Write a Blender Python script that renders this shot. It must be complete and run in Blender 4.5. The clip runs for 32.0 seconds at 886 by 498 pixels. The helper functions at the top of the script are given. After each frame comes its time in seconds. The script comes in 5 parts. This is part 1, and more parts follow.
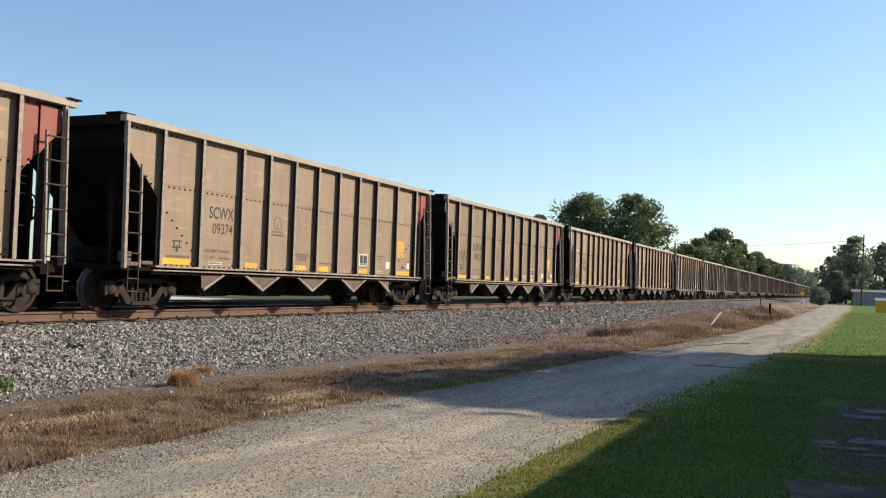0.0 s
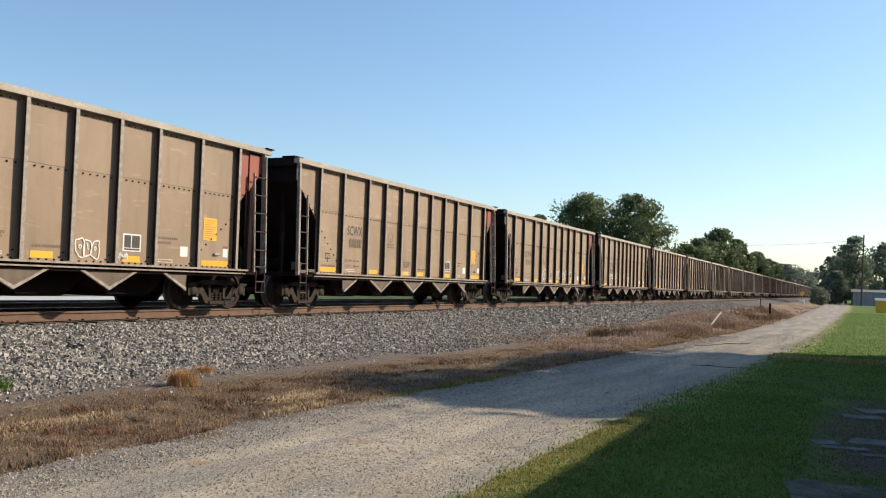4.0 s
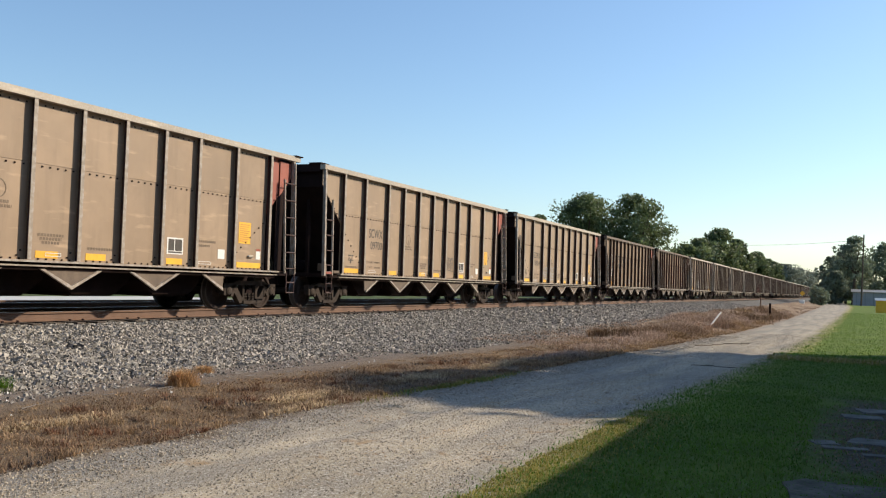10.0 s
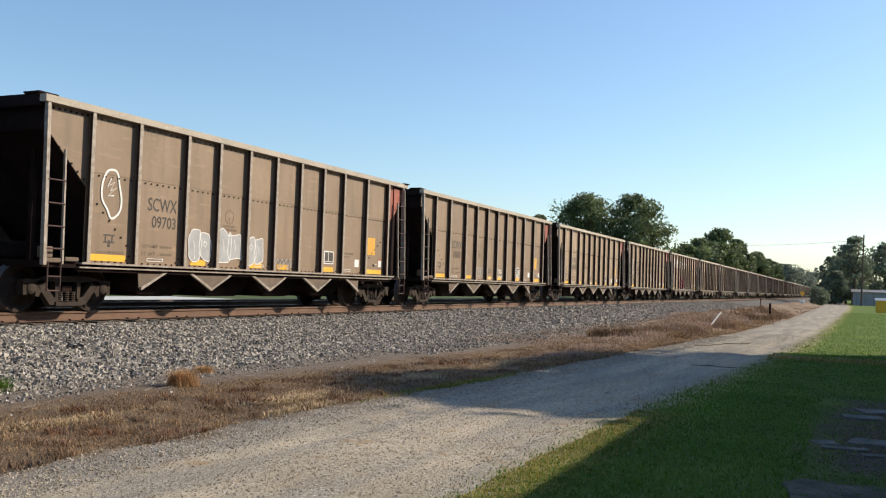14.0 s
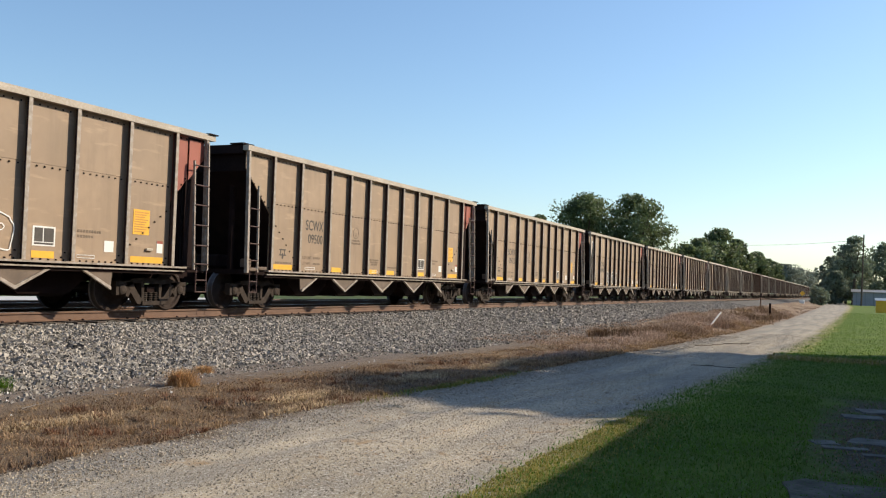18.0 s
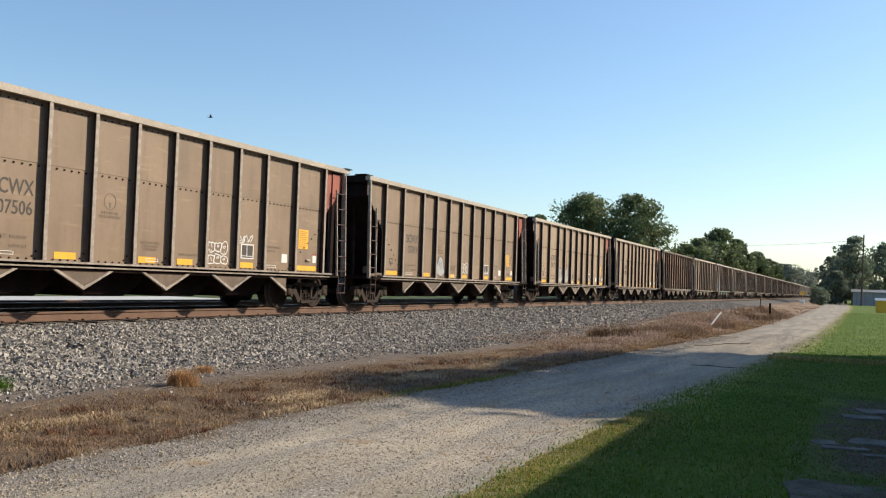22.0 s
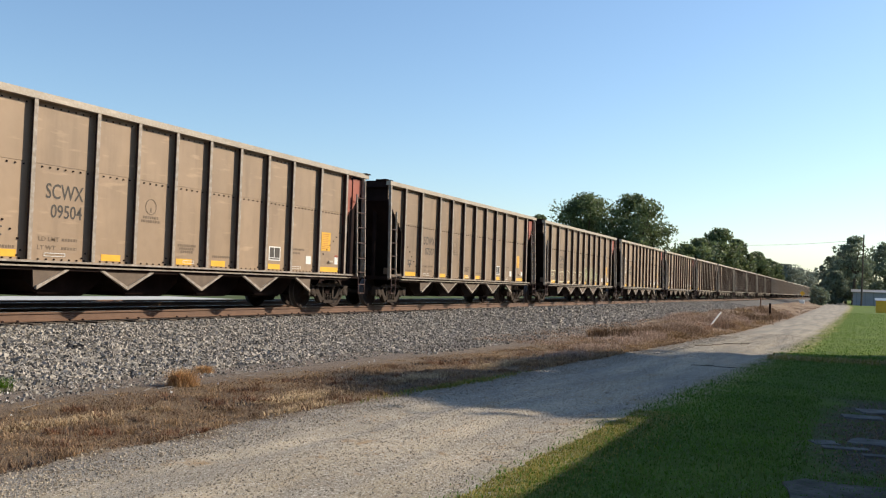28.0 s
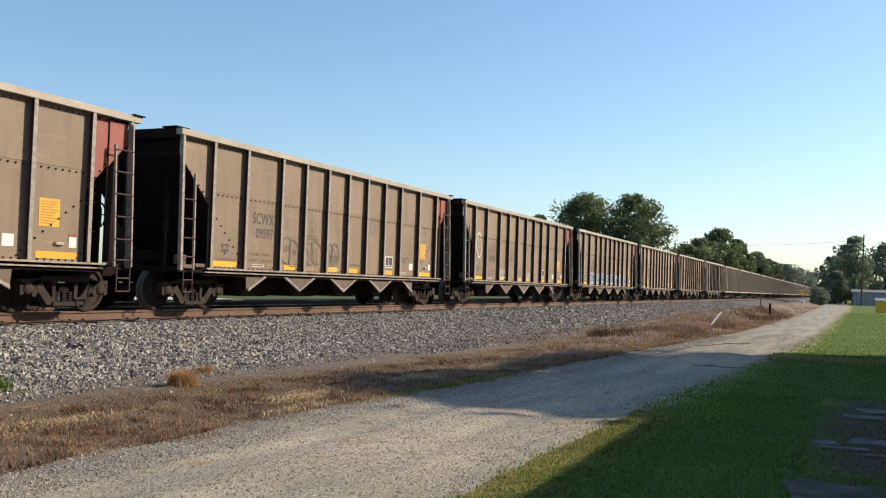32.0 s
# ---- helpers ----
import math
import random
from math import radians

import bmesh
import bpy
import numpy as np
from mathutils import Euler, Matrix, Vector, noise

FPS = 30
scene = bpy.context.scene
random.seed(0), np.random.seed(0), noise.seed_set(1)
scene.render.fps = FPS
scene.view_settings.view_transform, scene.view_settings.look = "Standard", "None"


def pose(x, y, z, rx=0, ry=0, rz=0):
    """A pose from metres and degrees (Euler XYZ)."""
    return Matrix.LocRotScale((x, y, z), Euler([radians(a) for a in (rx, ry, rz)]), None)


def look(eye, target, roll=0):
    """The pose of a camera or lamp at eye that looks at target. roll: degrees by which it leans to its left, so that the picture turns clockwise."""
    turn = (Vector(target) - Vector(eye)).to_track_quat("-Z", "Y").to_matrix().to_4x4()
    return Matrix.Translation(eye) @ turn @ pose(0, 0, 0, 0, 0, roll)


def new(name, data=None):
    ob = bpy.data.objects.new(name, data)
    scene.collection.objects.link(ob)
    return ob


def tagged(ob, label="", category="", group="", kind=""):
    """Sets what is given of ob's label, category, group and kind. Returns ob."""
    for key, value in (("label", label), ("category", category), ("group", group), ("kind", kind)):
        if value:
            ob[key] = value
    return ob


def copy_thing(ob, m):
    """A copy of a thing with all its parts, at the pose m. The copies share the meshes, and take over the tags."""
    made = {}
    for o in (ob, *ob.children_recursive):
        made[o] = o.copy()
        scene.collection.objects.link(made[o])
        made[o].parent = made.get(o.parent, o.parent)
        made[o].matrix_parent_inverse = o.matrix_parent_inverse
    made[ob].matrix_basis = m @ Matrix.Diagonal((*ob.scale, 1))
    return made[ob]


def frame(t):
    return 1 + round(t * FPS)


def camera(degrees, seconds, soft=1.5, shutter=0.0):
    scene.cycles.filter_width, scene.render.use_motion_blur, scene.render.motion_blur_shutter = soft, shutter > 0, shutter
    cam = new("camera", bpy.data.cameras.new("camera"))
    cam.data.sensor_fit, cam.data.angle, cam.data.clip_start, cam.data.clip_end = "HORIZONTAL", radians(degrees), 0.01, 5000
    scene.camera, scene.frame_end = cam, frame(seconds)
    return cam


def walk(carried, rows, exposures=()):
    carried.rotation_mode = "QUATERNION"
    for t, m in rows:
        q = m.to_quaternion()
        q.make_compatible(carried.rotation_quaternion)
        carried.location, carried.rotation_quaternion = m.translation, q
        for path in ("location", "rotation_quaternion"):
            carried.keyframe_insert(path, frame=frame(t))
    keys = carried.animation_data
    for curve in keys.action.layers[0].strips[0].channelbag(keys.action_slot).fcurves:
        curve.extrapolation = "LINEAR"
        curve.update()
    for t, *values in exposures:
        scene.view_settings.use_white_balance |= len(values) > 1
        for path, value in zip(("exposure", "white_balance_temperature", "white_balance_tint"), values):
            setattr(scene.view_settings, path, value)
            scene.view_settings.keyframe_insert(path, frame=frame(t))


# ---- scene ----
# Camera on a tripod beside the gravel road; x runs along the track, y towards it, z up.
RAIL_Z = 0.75
cam = camera(51.55, 32.0, soft=1.2, shutter=0.0)
EYE = Vector((0.0, 0.0, 1.528))
YAW, PITCH = 0.4163, 0.0381
AIM = EYE + Vector((math.cos(YAW) * math.cos(PITCH), math.sin(YAW) * math.cos(PITCH), math.sin(PITCH)))
walk(cam, [(0, look(EYE, AIM, 1.816)), (32, look(EYE, AIM, 1.816))], exposures=[(0, 0.36, 6960, 9), (32, 0.36, 6960, 9)])

# ---------------------------------------------------------------- world, sun
SUN_EL, SUN_AZ = radians(31), math.atan2(0.66, -0.75)   # azimuth clockwise from +y
world = bpy.data.worlds.new("sky_world")
scene.world = world
world.use_nodes = True
wn = world.node_tree.nodes
sky = wn.new("ShaderNodeTexSky")
sky.sky_type, sky.sun_disc = "NISHITA", False
sky.sun_elevation, sky.sun_rotation = SUN_EL, SUN_AZ
sky.air_density, sky.dust_density, sky.ozone_density, sky.altitude = 1.12, 0.5, 5.3, 50
world.node_tree.links.new(sky.outputs[0], wn["Background"].inputs[0])
wn["Background"].inputs[1].default_value = 0.141
sun = new("sun", bpy.data.lights.new("sun", "SUN"))
sun.data.energy, sun.data.angle, sun.data.color = 4.6, radians(0.55), (1.0, 0.9, 0.76)
SUN_DIR = Vector((math.sin(SUN_AZ) * math.cos(SUN_EL), math.cos(SUN_AZ) * math.cos(SUN_EL), math.sin(SUN_EL)))
sun.matrix_world = look((0, 0, 60), Vector((0, 0, 60)) - SUN_DIR)


# ---------------------------------------------------------------- materials
def material(name, col, rough=0.7, metal=0.0, var=0.25, scale=1.0, fine=30.0, bump=0.0, bump_scale=60.0, island=0.0,
             rand=0.0, col2=None, streak=0.0, scuff=0.0, spec=0.5, translucent=0.0):
    """Procedural paint, stone or leaf: two scales of variation, streaks down the face, bump."""
    m = bpy.data.materials.new(name)
    m.use_nodes = True
    nt = m.node_tree
    n, l = nt.nodes, nt.links
    bsdf = n["Principled BSDF"]
    bsdf.inputs["Roughness"].default_value, bsdf.inputs["Metallic"].default_value = rough, metal
    bsdf.inputs["Specular IOR Level"].default_value = spec
    tc = n.new("ShaderNodeTexCoord")
    place = tc.outputs["Object"]
    if rand:
        own = n.new("ShaderNodeVectorMath")
        own.operation = "MULTIPLY_ADD"
        l.new(n.new("ShaderNodeObjectInfo").outputs["Random"], own.inputs[0])
        own.inputs[1].default_value = (37.0, 19.0, 53.0)
        l.new(tc.outputs["Object"], own.inputs[2])
        place = own.outputs[0]

    def noise_node(sc, detail, vec=None):
        t = n.new("ShaderNodeTexNoise")
        t.inputs["Scale"].default_value, t.inputs["Detail"].default_value = sc, detail
        l.new(vec or place, t.inputs["Vector"])
        return t.outputs["Fac"]

    def mix(a, b, fac):
        x = n.new("ShaderNodeMix")
        x.data_type = "RGBA"
        for sock, val in ((x.inputs["Factor"], fac), (x.inputs["A"], a), (x.inputs["B"], b)):
            if isinstance(val, bpy.types.NodeSocket):
                l.new(val, sock)
            elif isinstance(val, (float, int)):
                sock.default_value = val
            else:
                sock.default_value = (*val[:3], 1)
        return x.outputs["Result"]

    def ramp(fac, lo, hi, a=0.0, b=1.0):
        r = n.new("ShaderNodeMapRange")
        l.new(fac, r.inputs["Value"])
        for i, v in enumerate((lo, hi, a, b)):
            r.inputs[i + 1].default_value = v
        return r.outputs["Result"]

    dark = tuple(c * (1 - var) for c in col)
    lite = tuple(min(1, c * (1 + var)) for c in col)
    base = mix(dark, lite, ramp(noise_node(scale, 5), 0.3, 0.7))
    base = mix(base, col2 or dark, ramp(noise_node(fine, 4), 0.45, 0.75, 0, 0.55))
    if streak:
        mp = n.new("ShaderNodeMapping")
        mp.inputs["Scale"].default_value = (2.2, 2.2, 0.3)
        l.new(place, mp.inputs["Vector"])
        base = mix(base, tuple(c * 0.45 for c in col), ramp(noise_node(1.6, 6, mp.outputs[0]), 0.5, 0.8, 0, streak))
    if scuff:
        mp = n.new("ShaderNodeMapping")
        mp.inputs["Scale"].default_value = (0.9, 0.9, 5.0)
        l.new(place, mp.inputs["Vector"])
        base = mix(base, tuple(min(1, c * 1.9) for c in col), ramp(noise_node(1.5, 5, mp.outputs[0]), 0.6, 0.78, 0, scuff))
    if island or rand:
        src = n.new("ShaderNodeNewGeometry").outputs["Random Per Island"] if island else n.new("ShaderNodeObjectInfo").outputs["Random"]
        hs = n.new("ShaderNodeHueSaturation")
        amount = island or rand
        l.new(ramp(src, 0, 1, 1 - amount, 1 + amount), hs.inputs["Value"])
        l.new(base, hs.inputs["Color"])
        base = hs.outputs[0]
    l.new(base, bsdf.inputs["Base Color"])
    if bump:
        b = n.new("ShaderNodeBump")
        b.inputs["Strength"].default_value, b.inputs["Distance"].default_value = bump, 0.02
        l.new(noise_node(bump_scale, 4), b.inputs["Height"])
        l.new(b.outputs[0], bsdf.inputs["Normal"])
    if translucent:
        tr = n.new("ShaderNodeBsdfTranslucent")
        l.new(base, tr.inputs["Color"])
        ms = n.new("ShaderNodeMixShader")
        ms.inputs[0].default_value = translucent
        l.new(bsdf.outputs[0], ms.inputs[1])
        l.new(tr.outputs[0], ms.inputs[2])
        l.new(ms.outputs[0], n["Material Output"].inputs[0])
    return m


TAN = material("tan_car_paint", (0.312, 0.216, 0.137), 0.62, var=0.12, scale=0.8, fine=5, bump=0.05, bump_scale=9, rand=0.06, streak=0.4, scuff=0.5)
TAN_BROWN = material("brown_car_paint", (0.21, 0.135, 0.08), 0.65, var=0.14, scale=0.8, fine=9, bump=0.06, bump_scale=14, rand=0.05, streak=0.4)
TAN_DULL = material("dull_tan_car_paint", (0.245, 0.168, 0.106), 0.62, var=0.12, scale=0.8, fine=9, bump=0.06, bump_scale=14, rand=0.06, streak=0.5, scuff=0.35)
STAKE = material("stake_paint", (0.28, 0.225, 0.175), 0.6, var=0.25, scale=2.5, fine=9, bump=0.05, col2=(0.55, 0.51, 0.46), streak=0.3, scuff=0.3)
GUSSET = material("dusty_underframe_paint", (0.15, 0.108, 0.078), 0.8, var=0.25, scale=2, fine=14, bump=0.1, streak=0.3)
# Post webs: the recess shade is put into this dark brown; rungs share it.
WEB = material("shade_brown_web_and_rung", (0.062, 0.027, 0.021), 0.75, var=0.2, scale=2, fine=14, bump=0.05, streak=0.3)
STAKE_DARK = material("stake_paint_dark", (0.13, 0.085, 0.055), 0.6, var=0.2, scale=2, fine=14, bump=0.05, streak=0.3)
CHORD = material("chord_paint", (0.37, 0.305, 0.23), 0.55, var=0.15, scale=1.5, fine=20, bump=0.05, col2=(0.5, 0.46, 0.4), scuff=0.6, rand=0.05)
RED = material("red_end_paint", (0.30, 0.075, 0.045), 0.6, var=0.15, scale=1.5, fine=12, bump=0.05, streak=0.35)
# Grimy steel, with the deep shade of car ends and underframe in its colour.
SHADE_GRIME = material("shade_dark_grimy_steel", (0.021, 0.012, 0.0105), 0.95, var=0.35, scale=2, fine=18, bump=0.2, bump_scale=40, spec=0.12, streak=0.4)
TRUCK = material("dusty_cast_steel", (0.047, 0.035, 0.028), 0.9, spec=0.2, var=0.35, scale=5, fine=30, bump=0.2, bump_scale=50)
WHEEL = material("rusty_wheel_steel", (0.05, 0.036, 0.03), 0.9, spec=0.15, var=0.25, scale=5, fine=30, bump=0.1)
TREAD = material("polished_tread_steel", (0.16, 0.14, 0.13), 0.5, metal=0.6, var=0.1)
COAL = material("coal", (0.018, 0.018, 0.02), 0.5, var=0.3, scale=3, fine=30, bump=0.8, bump_scale=25)
YELLOW = material("yellow_reflector", (0.75, 0.40, 0.03), 0.5, var=0.08, scale=4, fine=20, rand=0.08)
ORANGE = material("faded_orange_reflector", (0.55, 0.25, 0.04), 0.55, var=0.15, scale=4, fine=20, rand=0.1)
WHITE = material("white_paint", (0.75, 0.73, 0.69), 0.6, var=0.06, scale=5, fine=20)
INK = material("black_stencil_paint", (0.06, 0.05, 0.042), 0.7, var=0.3, scale=8, fine=50)
FADED_INK = material("faded_stencil_paint", (0.175, 0.122, 0.08), 0.7, var=0.2, scale=8, fine=50)
RAIL = material("rusty_rail_steel", (0.15, 0.082, 0.052), 0.75, var=0.2, scale=3, fine=40, bump=0.1, streak=0.2)
RAIL_TOP = material("polished_rail_head", (0.5, 0.47, 0.45), 0.3, metal=1.0, var=0.1)
TIE = material("creosoted_tie", (0.075, 0.055, 0.042), 0.9, var=0.3, scale=3, fine=25, bump=0.4, rand=0.25)
STONE = material("grey_ballast_stone", (0.262, 0.234, 0.198), 0.9, var=0.15, scale=9, fine=60, island=0.68)
# Bed darker than its stones: shade of the gaps painted into the colour.
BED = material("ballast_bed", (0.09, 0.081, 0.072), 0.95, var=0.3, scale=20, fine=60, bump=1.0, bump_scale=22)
DRY = material("dry_weed", (0.34, 0.225, 0.125), 0.9, var=0.3, scale=0.6, fine=5, island=0.45, translucent=0.25)
STRAW = material("pale_straw", (0.54, 0.40, 0.235), 0.9, var=0.2, scale=1, fine=6, island=0.35, translucent=0.2)
DRY_ORANGE = material("orange_dry_weed", (0.52, 0.33, 0.17), 0.9, var=0.2, scale=1, fine=6, island=0.35, translucent=0.4)
DRY_DARK = material("dead_weed_stalk", (0.235, 0.15, 0.09), 0.9, var=0.3, scale=0.6, fine=5, island=0.4, translucent=0.2)
BANK_DRY = material("pinkish_bank_straw", (0.42, 0.30, 0.22), 0.9, var=0.25, scale=0.5, fine=5, island=0.35, translucent=0.2)
GREEN = material("lawn_grass", (0.092, 0.185, 0.012), 0.7, var=0.25, scale=0.7, fine=6, island=0.22, translucent=0.35)
YELLOW_GRASS = material("yellowed_grass", (0.30, 0.255, 0.06), 0.85, var=0.3, scale=1.5, fine=8, island=0.3, translucent=0.3)
LEAF = material("tree_leaf", (0.128, 0.165, 0.07), 0.6, var=0.35, scale=0.25, fine=1.5, island=0.4, translucent=0.45)
# Far and middle leaves: distance haze put into paler, greyer base colours.
LEAF_FAR = material("hazed_far_leaf", (0.21, 0.235, 0.18), 0.7, var=0.3, scale=0.2, fine=1.2, island=0.3, translucent=0.3)
LEAF_MID = material("hazed_mid_leaf", (0.19, 0.225, 0.15), 0.7, var=0.3, scale=0.25, fine=1.5, island=0.3, translucent=0.4)
BARK = material("bark", (0.10, 0.075, 0.055), 0.95, var=0.3, scale=4, fine=20, bump=0.6)
WOOD_GREY = material("weathered_wood", (0.22, 0.2, 0.18), 0.9, var=0.2, scale=3, fine=20, bump=0.3)
SHED_WALL = material("grey_metal_wall", (0.30, 0.30, 0.315), 0.6, var=0.12, scale=0.6, fine=5, streak=0.2)
ROOF_PALE = material("pale_metal_roof", (0.2, 0.2, 0.205), 0.5, var=0.1, scale=0.5, fine=5)
CONCRETE = material("mossy_concrete", (0.12, 0.108, 0.09), 0.95, spec=0.1, var=0.5, scale=3, fine=14, bump=0.8, bump_scale=18, col2=(0.05, 0.07, 0.025))
SLAB_PALE = material("pale_slab_stone", (0.165, 0.16, 0.15), 0.9, spec=0.1, var=0.4, scale=4, fine=18, bump=0.8, bump_scale=22, col2=(0.10, 0.10, 0.07))
ROCK_DARK = material("dark_coal_lump", (0.035, 0.033, 0.033), 0.8, var=0.3, scale=9, fine=40)
GRAVEL_BITS = material("road_gravel_bits", (0.36, 0.305, 0.235), 0.9, var=0.2, scale=9, fine=40, island=0.4)
MAROON = material("maroon_spray_paint", (0.20, 0.022, 0.04), 0.6, var=0.15, scale=3, fine=20)
SILVER = material("silver_spray_paint", (0.36, 0.36, 0.36), 0.5, var=0.15, scale=3, fine=20)
BLUE = material("blue_spray_paint", (0.05, 0.10, 0.24), 0.6, var=0.25, scale=3, fine=20)
TEAL = material("teal_spray_paint", (0.10, 0.22, 0.17), 0.6, var=0.25, scale=3, fine=20)
CREAM = material("cream_spray_paint", (0.62, 0.56, 0.36), 0.6, var=0.1, scale=3, fine=20)
SAGE = material("sage_spray_paint", (0.25, 0.24, 0.13), 0.6, var=0.25, scale=3, fine=20)
GREY_SPRAY = material("grey_spray_paint", (0.13, 0.11, 0.09), 0.7, var=0.2, scale=3, fine=20)
BIRD = material("dark_feathers", (0.03, 0.028, 0.026), 0.7, var=0.2, scale=20, fine=60)
PALE_ROAD = material("pale_far_road", (0.5, 0.48, 0.45), 0.9, var=0.1, scale=0.3, fine=3)


# ---------------------------------------------------------------- mesh helpers
def part(name, bm, mat, parent=None, label="", loc=None, smooth=False):
    """Links a bmesh as one mesh object, under a thing or a part."""
    me = bpy.data.meshes.new(name)
    bm.to_mesh(me)
    bm.free()
    for x in mat if isinstance(mat, (list, tuple)) else [mat]:
        me.materials.append(x)
    if smooth:
        for poly in me.polygons:
            poly.use_smooth = True
    ob = new(name, me)
    if parent is not None:
        ob.parent = parent
    if loc is not None:
        ob.location = loc
    if label:
        ob["label"] = label
    return ob


def again(ob, loc, name="", parent=None):
    """Another object on the same mesh."""
    o = ob.copy()
    if name:
        o.name = name
    if parent is not None:
        o.parent = parent
    scene.collection.objects.link(o)
    o.location = loc
    return o


def thing(name, label, category, group="", loc=(0, 0, 0)):
    e = new(name)
    e.location = loc
    return tagged(e, label, category, group)


def box(bm, x0, x1, y0, y1, z0, z1, mi=0):
    v = [bm.verts.new((x, y, z)) for z in (z0, z1) for y in (y0, y1) for x in (x0, x1)]
    for f in ((0, 2, 3, 1), (4, 5, 7, 6), (0, 1, 5, 4), (2, 6, 7, 3), (0, 4, 6, 2), (1, 3, 7, 5)):
        face = bm.faces.new([v[i] for i in f])
        face.material_index = mi
    return bm


def boxes(*rows):
    bm = bmesh.new()
    for r in rows:
        box(bm, *r)
    return bm


def bevelled(bm, w=0.01):
    bmesh.ops.bevel(bm, geom=bm.edges[:], offset=w, segments=1, affect="EDGES")
    return bm


def prism(bm, pts, a, b, axis="y", mi=0):
    """A closed outline pts, extruded from a to b along an axis."""
    def at(p, d):
        return {"y": (p[0], d, p[1]), "x": (d, p[0], p[1]), "z": (p[0], p[1], d)}[axis]
    lo, hi = [bm.verts.new(at(p, a)) for p in pts], [bm.verts.new(at(p, b)) for p in pts]
    n = len(pts)
    fs = [bm.faces.new(lo), bm.faces.new(hi[::-1])]
    for i in range(n):
        fs.append(bm.faces.new((lo[i], hi[i], hi[(i + 1) % n], lo[(i + 1) % n])))
    for f in fs:
        f.material_index = mi
    bmesh.ops.recalc_face_normals(bm, faces=fs)
    return bm


def tube(bm, a, b, r0, r1=None, seg=8, mi=0):
    """A tapered rod from a to b."""
    a, b = Vector(a), Vector(b)
    r1 = r0 if r1 is None else r1
    q = (b - a).to_track_quat("Z", "Y")
    ring = [[bm.verts.new(p + q @ Vector((r * math.cos(2 * math.pi * i / seg), r * math.sin(2 * math.pi * i / seg), 0)))
             for i in range(seg)] for p, r in ((a, r0), (b, r1))]
    for i in range(seg):
        f = bm.faces.new((ring[0][i], ring[0][(i + 1) % seg], ring[1][(i + 1) % seg], ring[1][i]))
        f.material_index = mi
    bm.faces.new(ring[0][::-1]).material_index = mi
    bm.faces.new(ring[1]).material_index = mi
    return bm


def lathe(bm, prof, seg=24, mi=None, axis="y"):
    """Turns a profile of (offset along the axis, radius) into a solid."""
    rings = []
    for o, r in prof:
        rings.append([bm.verts.new((r * math.sin(2 * math.pi * i / seg), o, r * math.cos(2 * math.pi * i / seg))) for i in range(seg)])
    for j in range(len(prof) - 1):
        for i in range(seg):
            f = bm.faces.new((rings[j][i], rings[j][(i + 1) % seg], rings[j + 1][(i + 1) % seg], rings[j + 1][i]))
            f.material_index = mi[j] if mi else 0
    bm.faces.new(rings[0][::-1])
    bm.faces.new(rings[-1])
    return bm


def from_arrays(name, verts, faces, mats, smooth=False):
    me = bpy.data.meshes.new(name)
    me.from_pydata([tuple(v) for v in verts], [], [tuple(f) for f in faces])
    for m in mats if isinstance(mats, (list, tuple)) else [mats]:
        me.materials.append(m)
    me.update()
    if smooth:
        me.polygons.foreach_set("use_smooth", [True] * len(me.polygons))
    return new(name, me)


# ---------------------------------------------------------------- ground
def smooth(a, b, v):
    t = np.clip((v - a) / (b - a), 0, 1)
    return t * t * (3 - 2 * t)


def road_left(x):
    return np.interp(x, [-20, 5, 10, 17, 27, 38, 62, 128, 170, 260], [5.8, 5.7, 5.6, 5.05, 4.45, 3.75, 3.3, 3.3, 3.6, 4.5])


def road_right(x):
    return np.interp(x, [-20, 6, 14, 18, 27, 41, 78, 141, 170, 260], [2.6, 2.52, 2.3, 1.97, 1.42, 1.04, 0.4, -0.3, -0.2, 1.0])


def waves(x, y, s, seed):
    r = np.random.RandomState(seed)
    z = np.zeros_like(x)
    for _ in range(7):
        a, f, q = r.uniform(0, 6.28), r.uniform(0.5, 2) / s, r.uniform(0, 6.28)
        z = z + np.sin((x * np.cos(a) + y * np.sin(a)) * f * 6.28 + q)
    return z / 7


def ground_z(x, y):
    """Height of the land: level lawn and road, dry bank that rises to the track past 30 m, ditch before it."""
    x, y = np.asarray(x, float), np.asarray(y, float)
    side = y - road_left(x)
    bank = smooth(32, 52, x) * smooth(0.4, 1.9 + 0.02 * (x - 30) + 0.5 * waves(x, y * 0, 6, 9), side) * (1 - smooth(6.8, 9.8, y)) * (0.4 + 0.22 * waves(x, y, 9, 3) + 0.1 * waves(x, y, 3, 4))
    ditch = -0.45 * np.exp(-((x - 62) / 7) ** 2 - ((side - 2.0) / 0.9) ** 2) - 0.3 * np.exp(-((x - 42) / 4) ** 2 - ((side - 1.6) / 0.7) ** 2)
    mound = 0.3 * np.exp(-((x - 40.5) / 3.2) ** 2 - ((side - 1.7) / 0.9) ** 2) + 0.22 * np.exp(-((x - 33.5) / 2.6) ** 2 - ((side - 1.5) / 0.8) ** 2)
    hollow = -0.4 * np.exp(-((x - 50.5) / 2.8) ** 2 - ((side - 1.5) / 0.7) ** 2)
    bank = bank + mound + hollow
    far = 1 - smooth(20, 24, y)
    rough = 0.02 * waves(x, y, 1.6, 5) * smooth(0.0, 0.8, side) + 0.012 * waves(x, y, 2.6, 6)
    rut = -0.03 * np.exp(-((side + 0.9) / 0.3) ** 2) - 0.03 * np.exp(-((side + 2.4) / 0.3) ** 2)
    return (bank + ditch + rough + rut) * far - 0.005


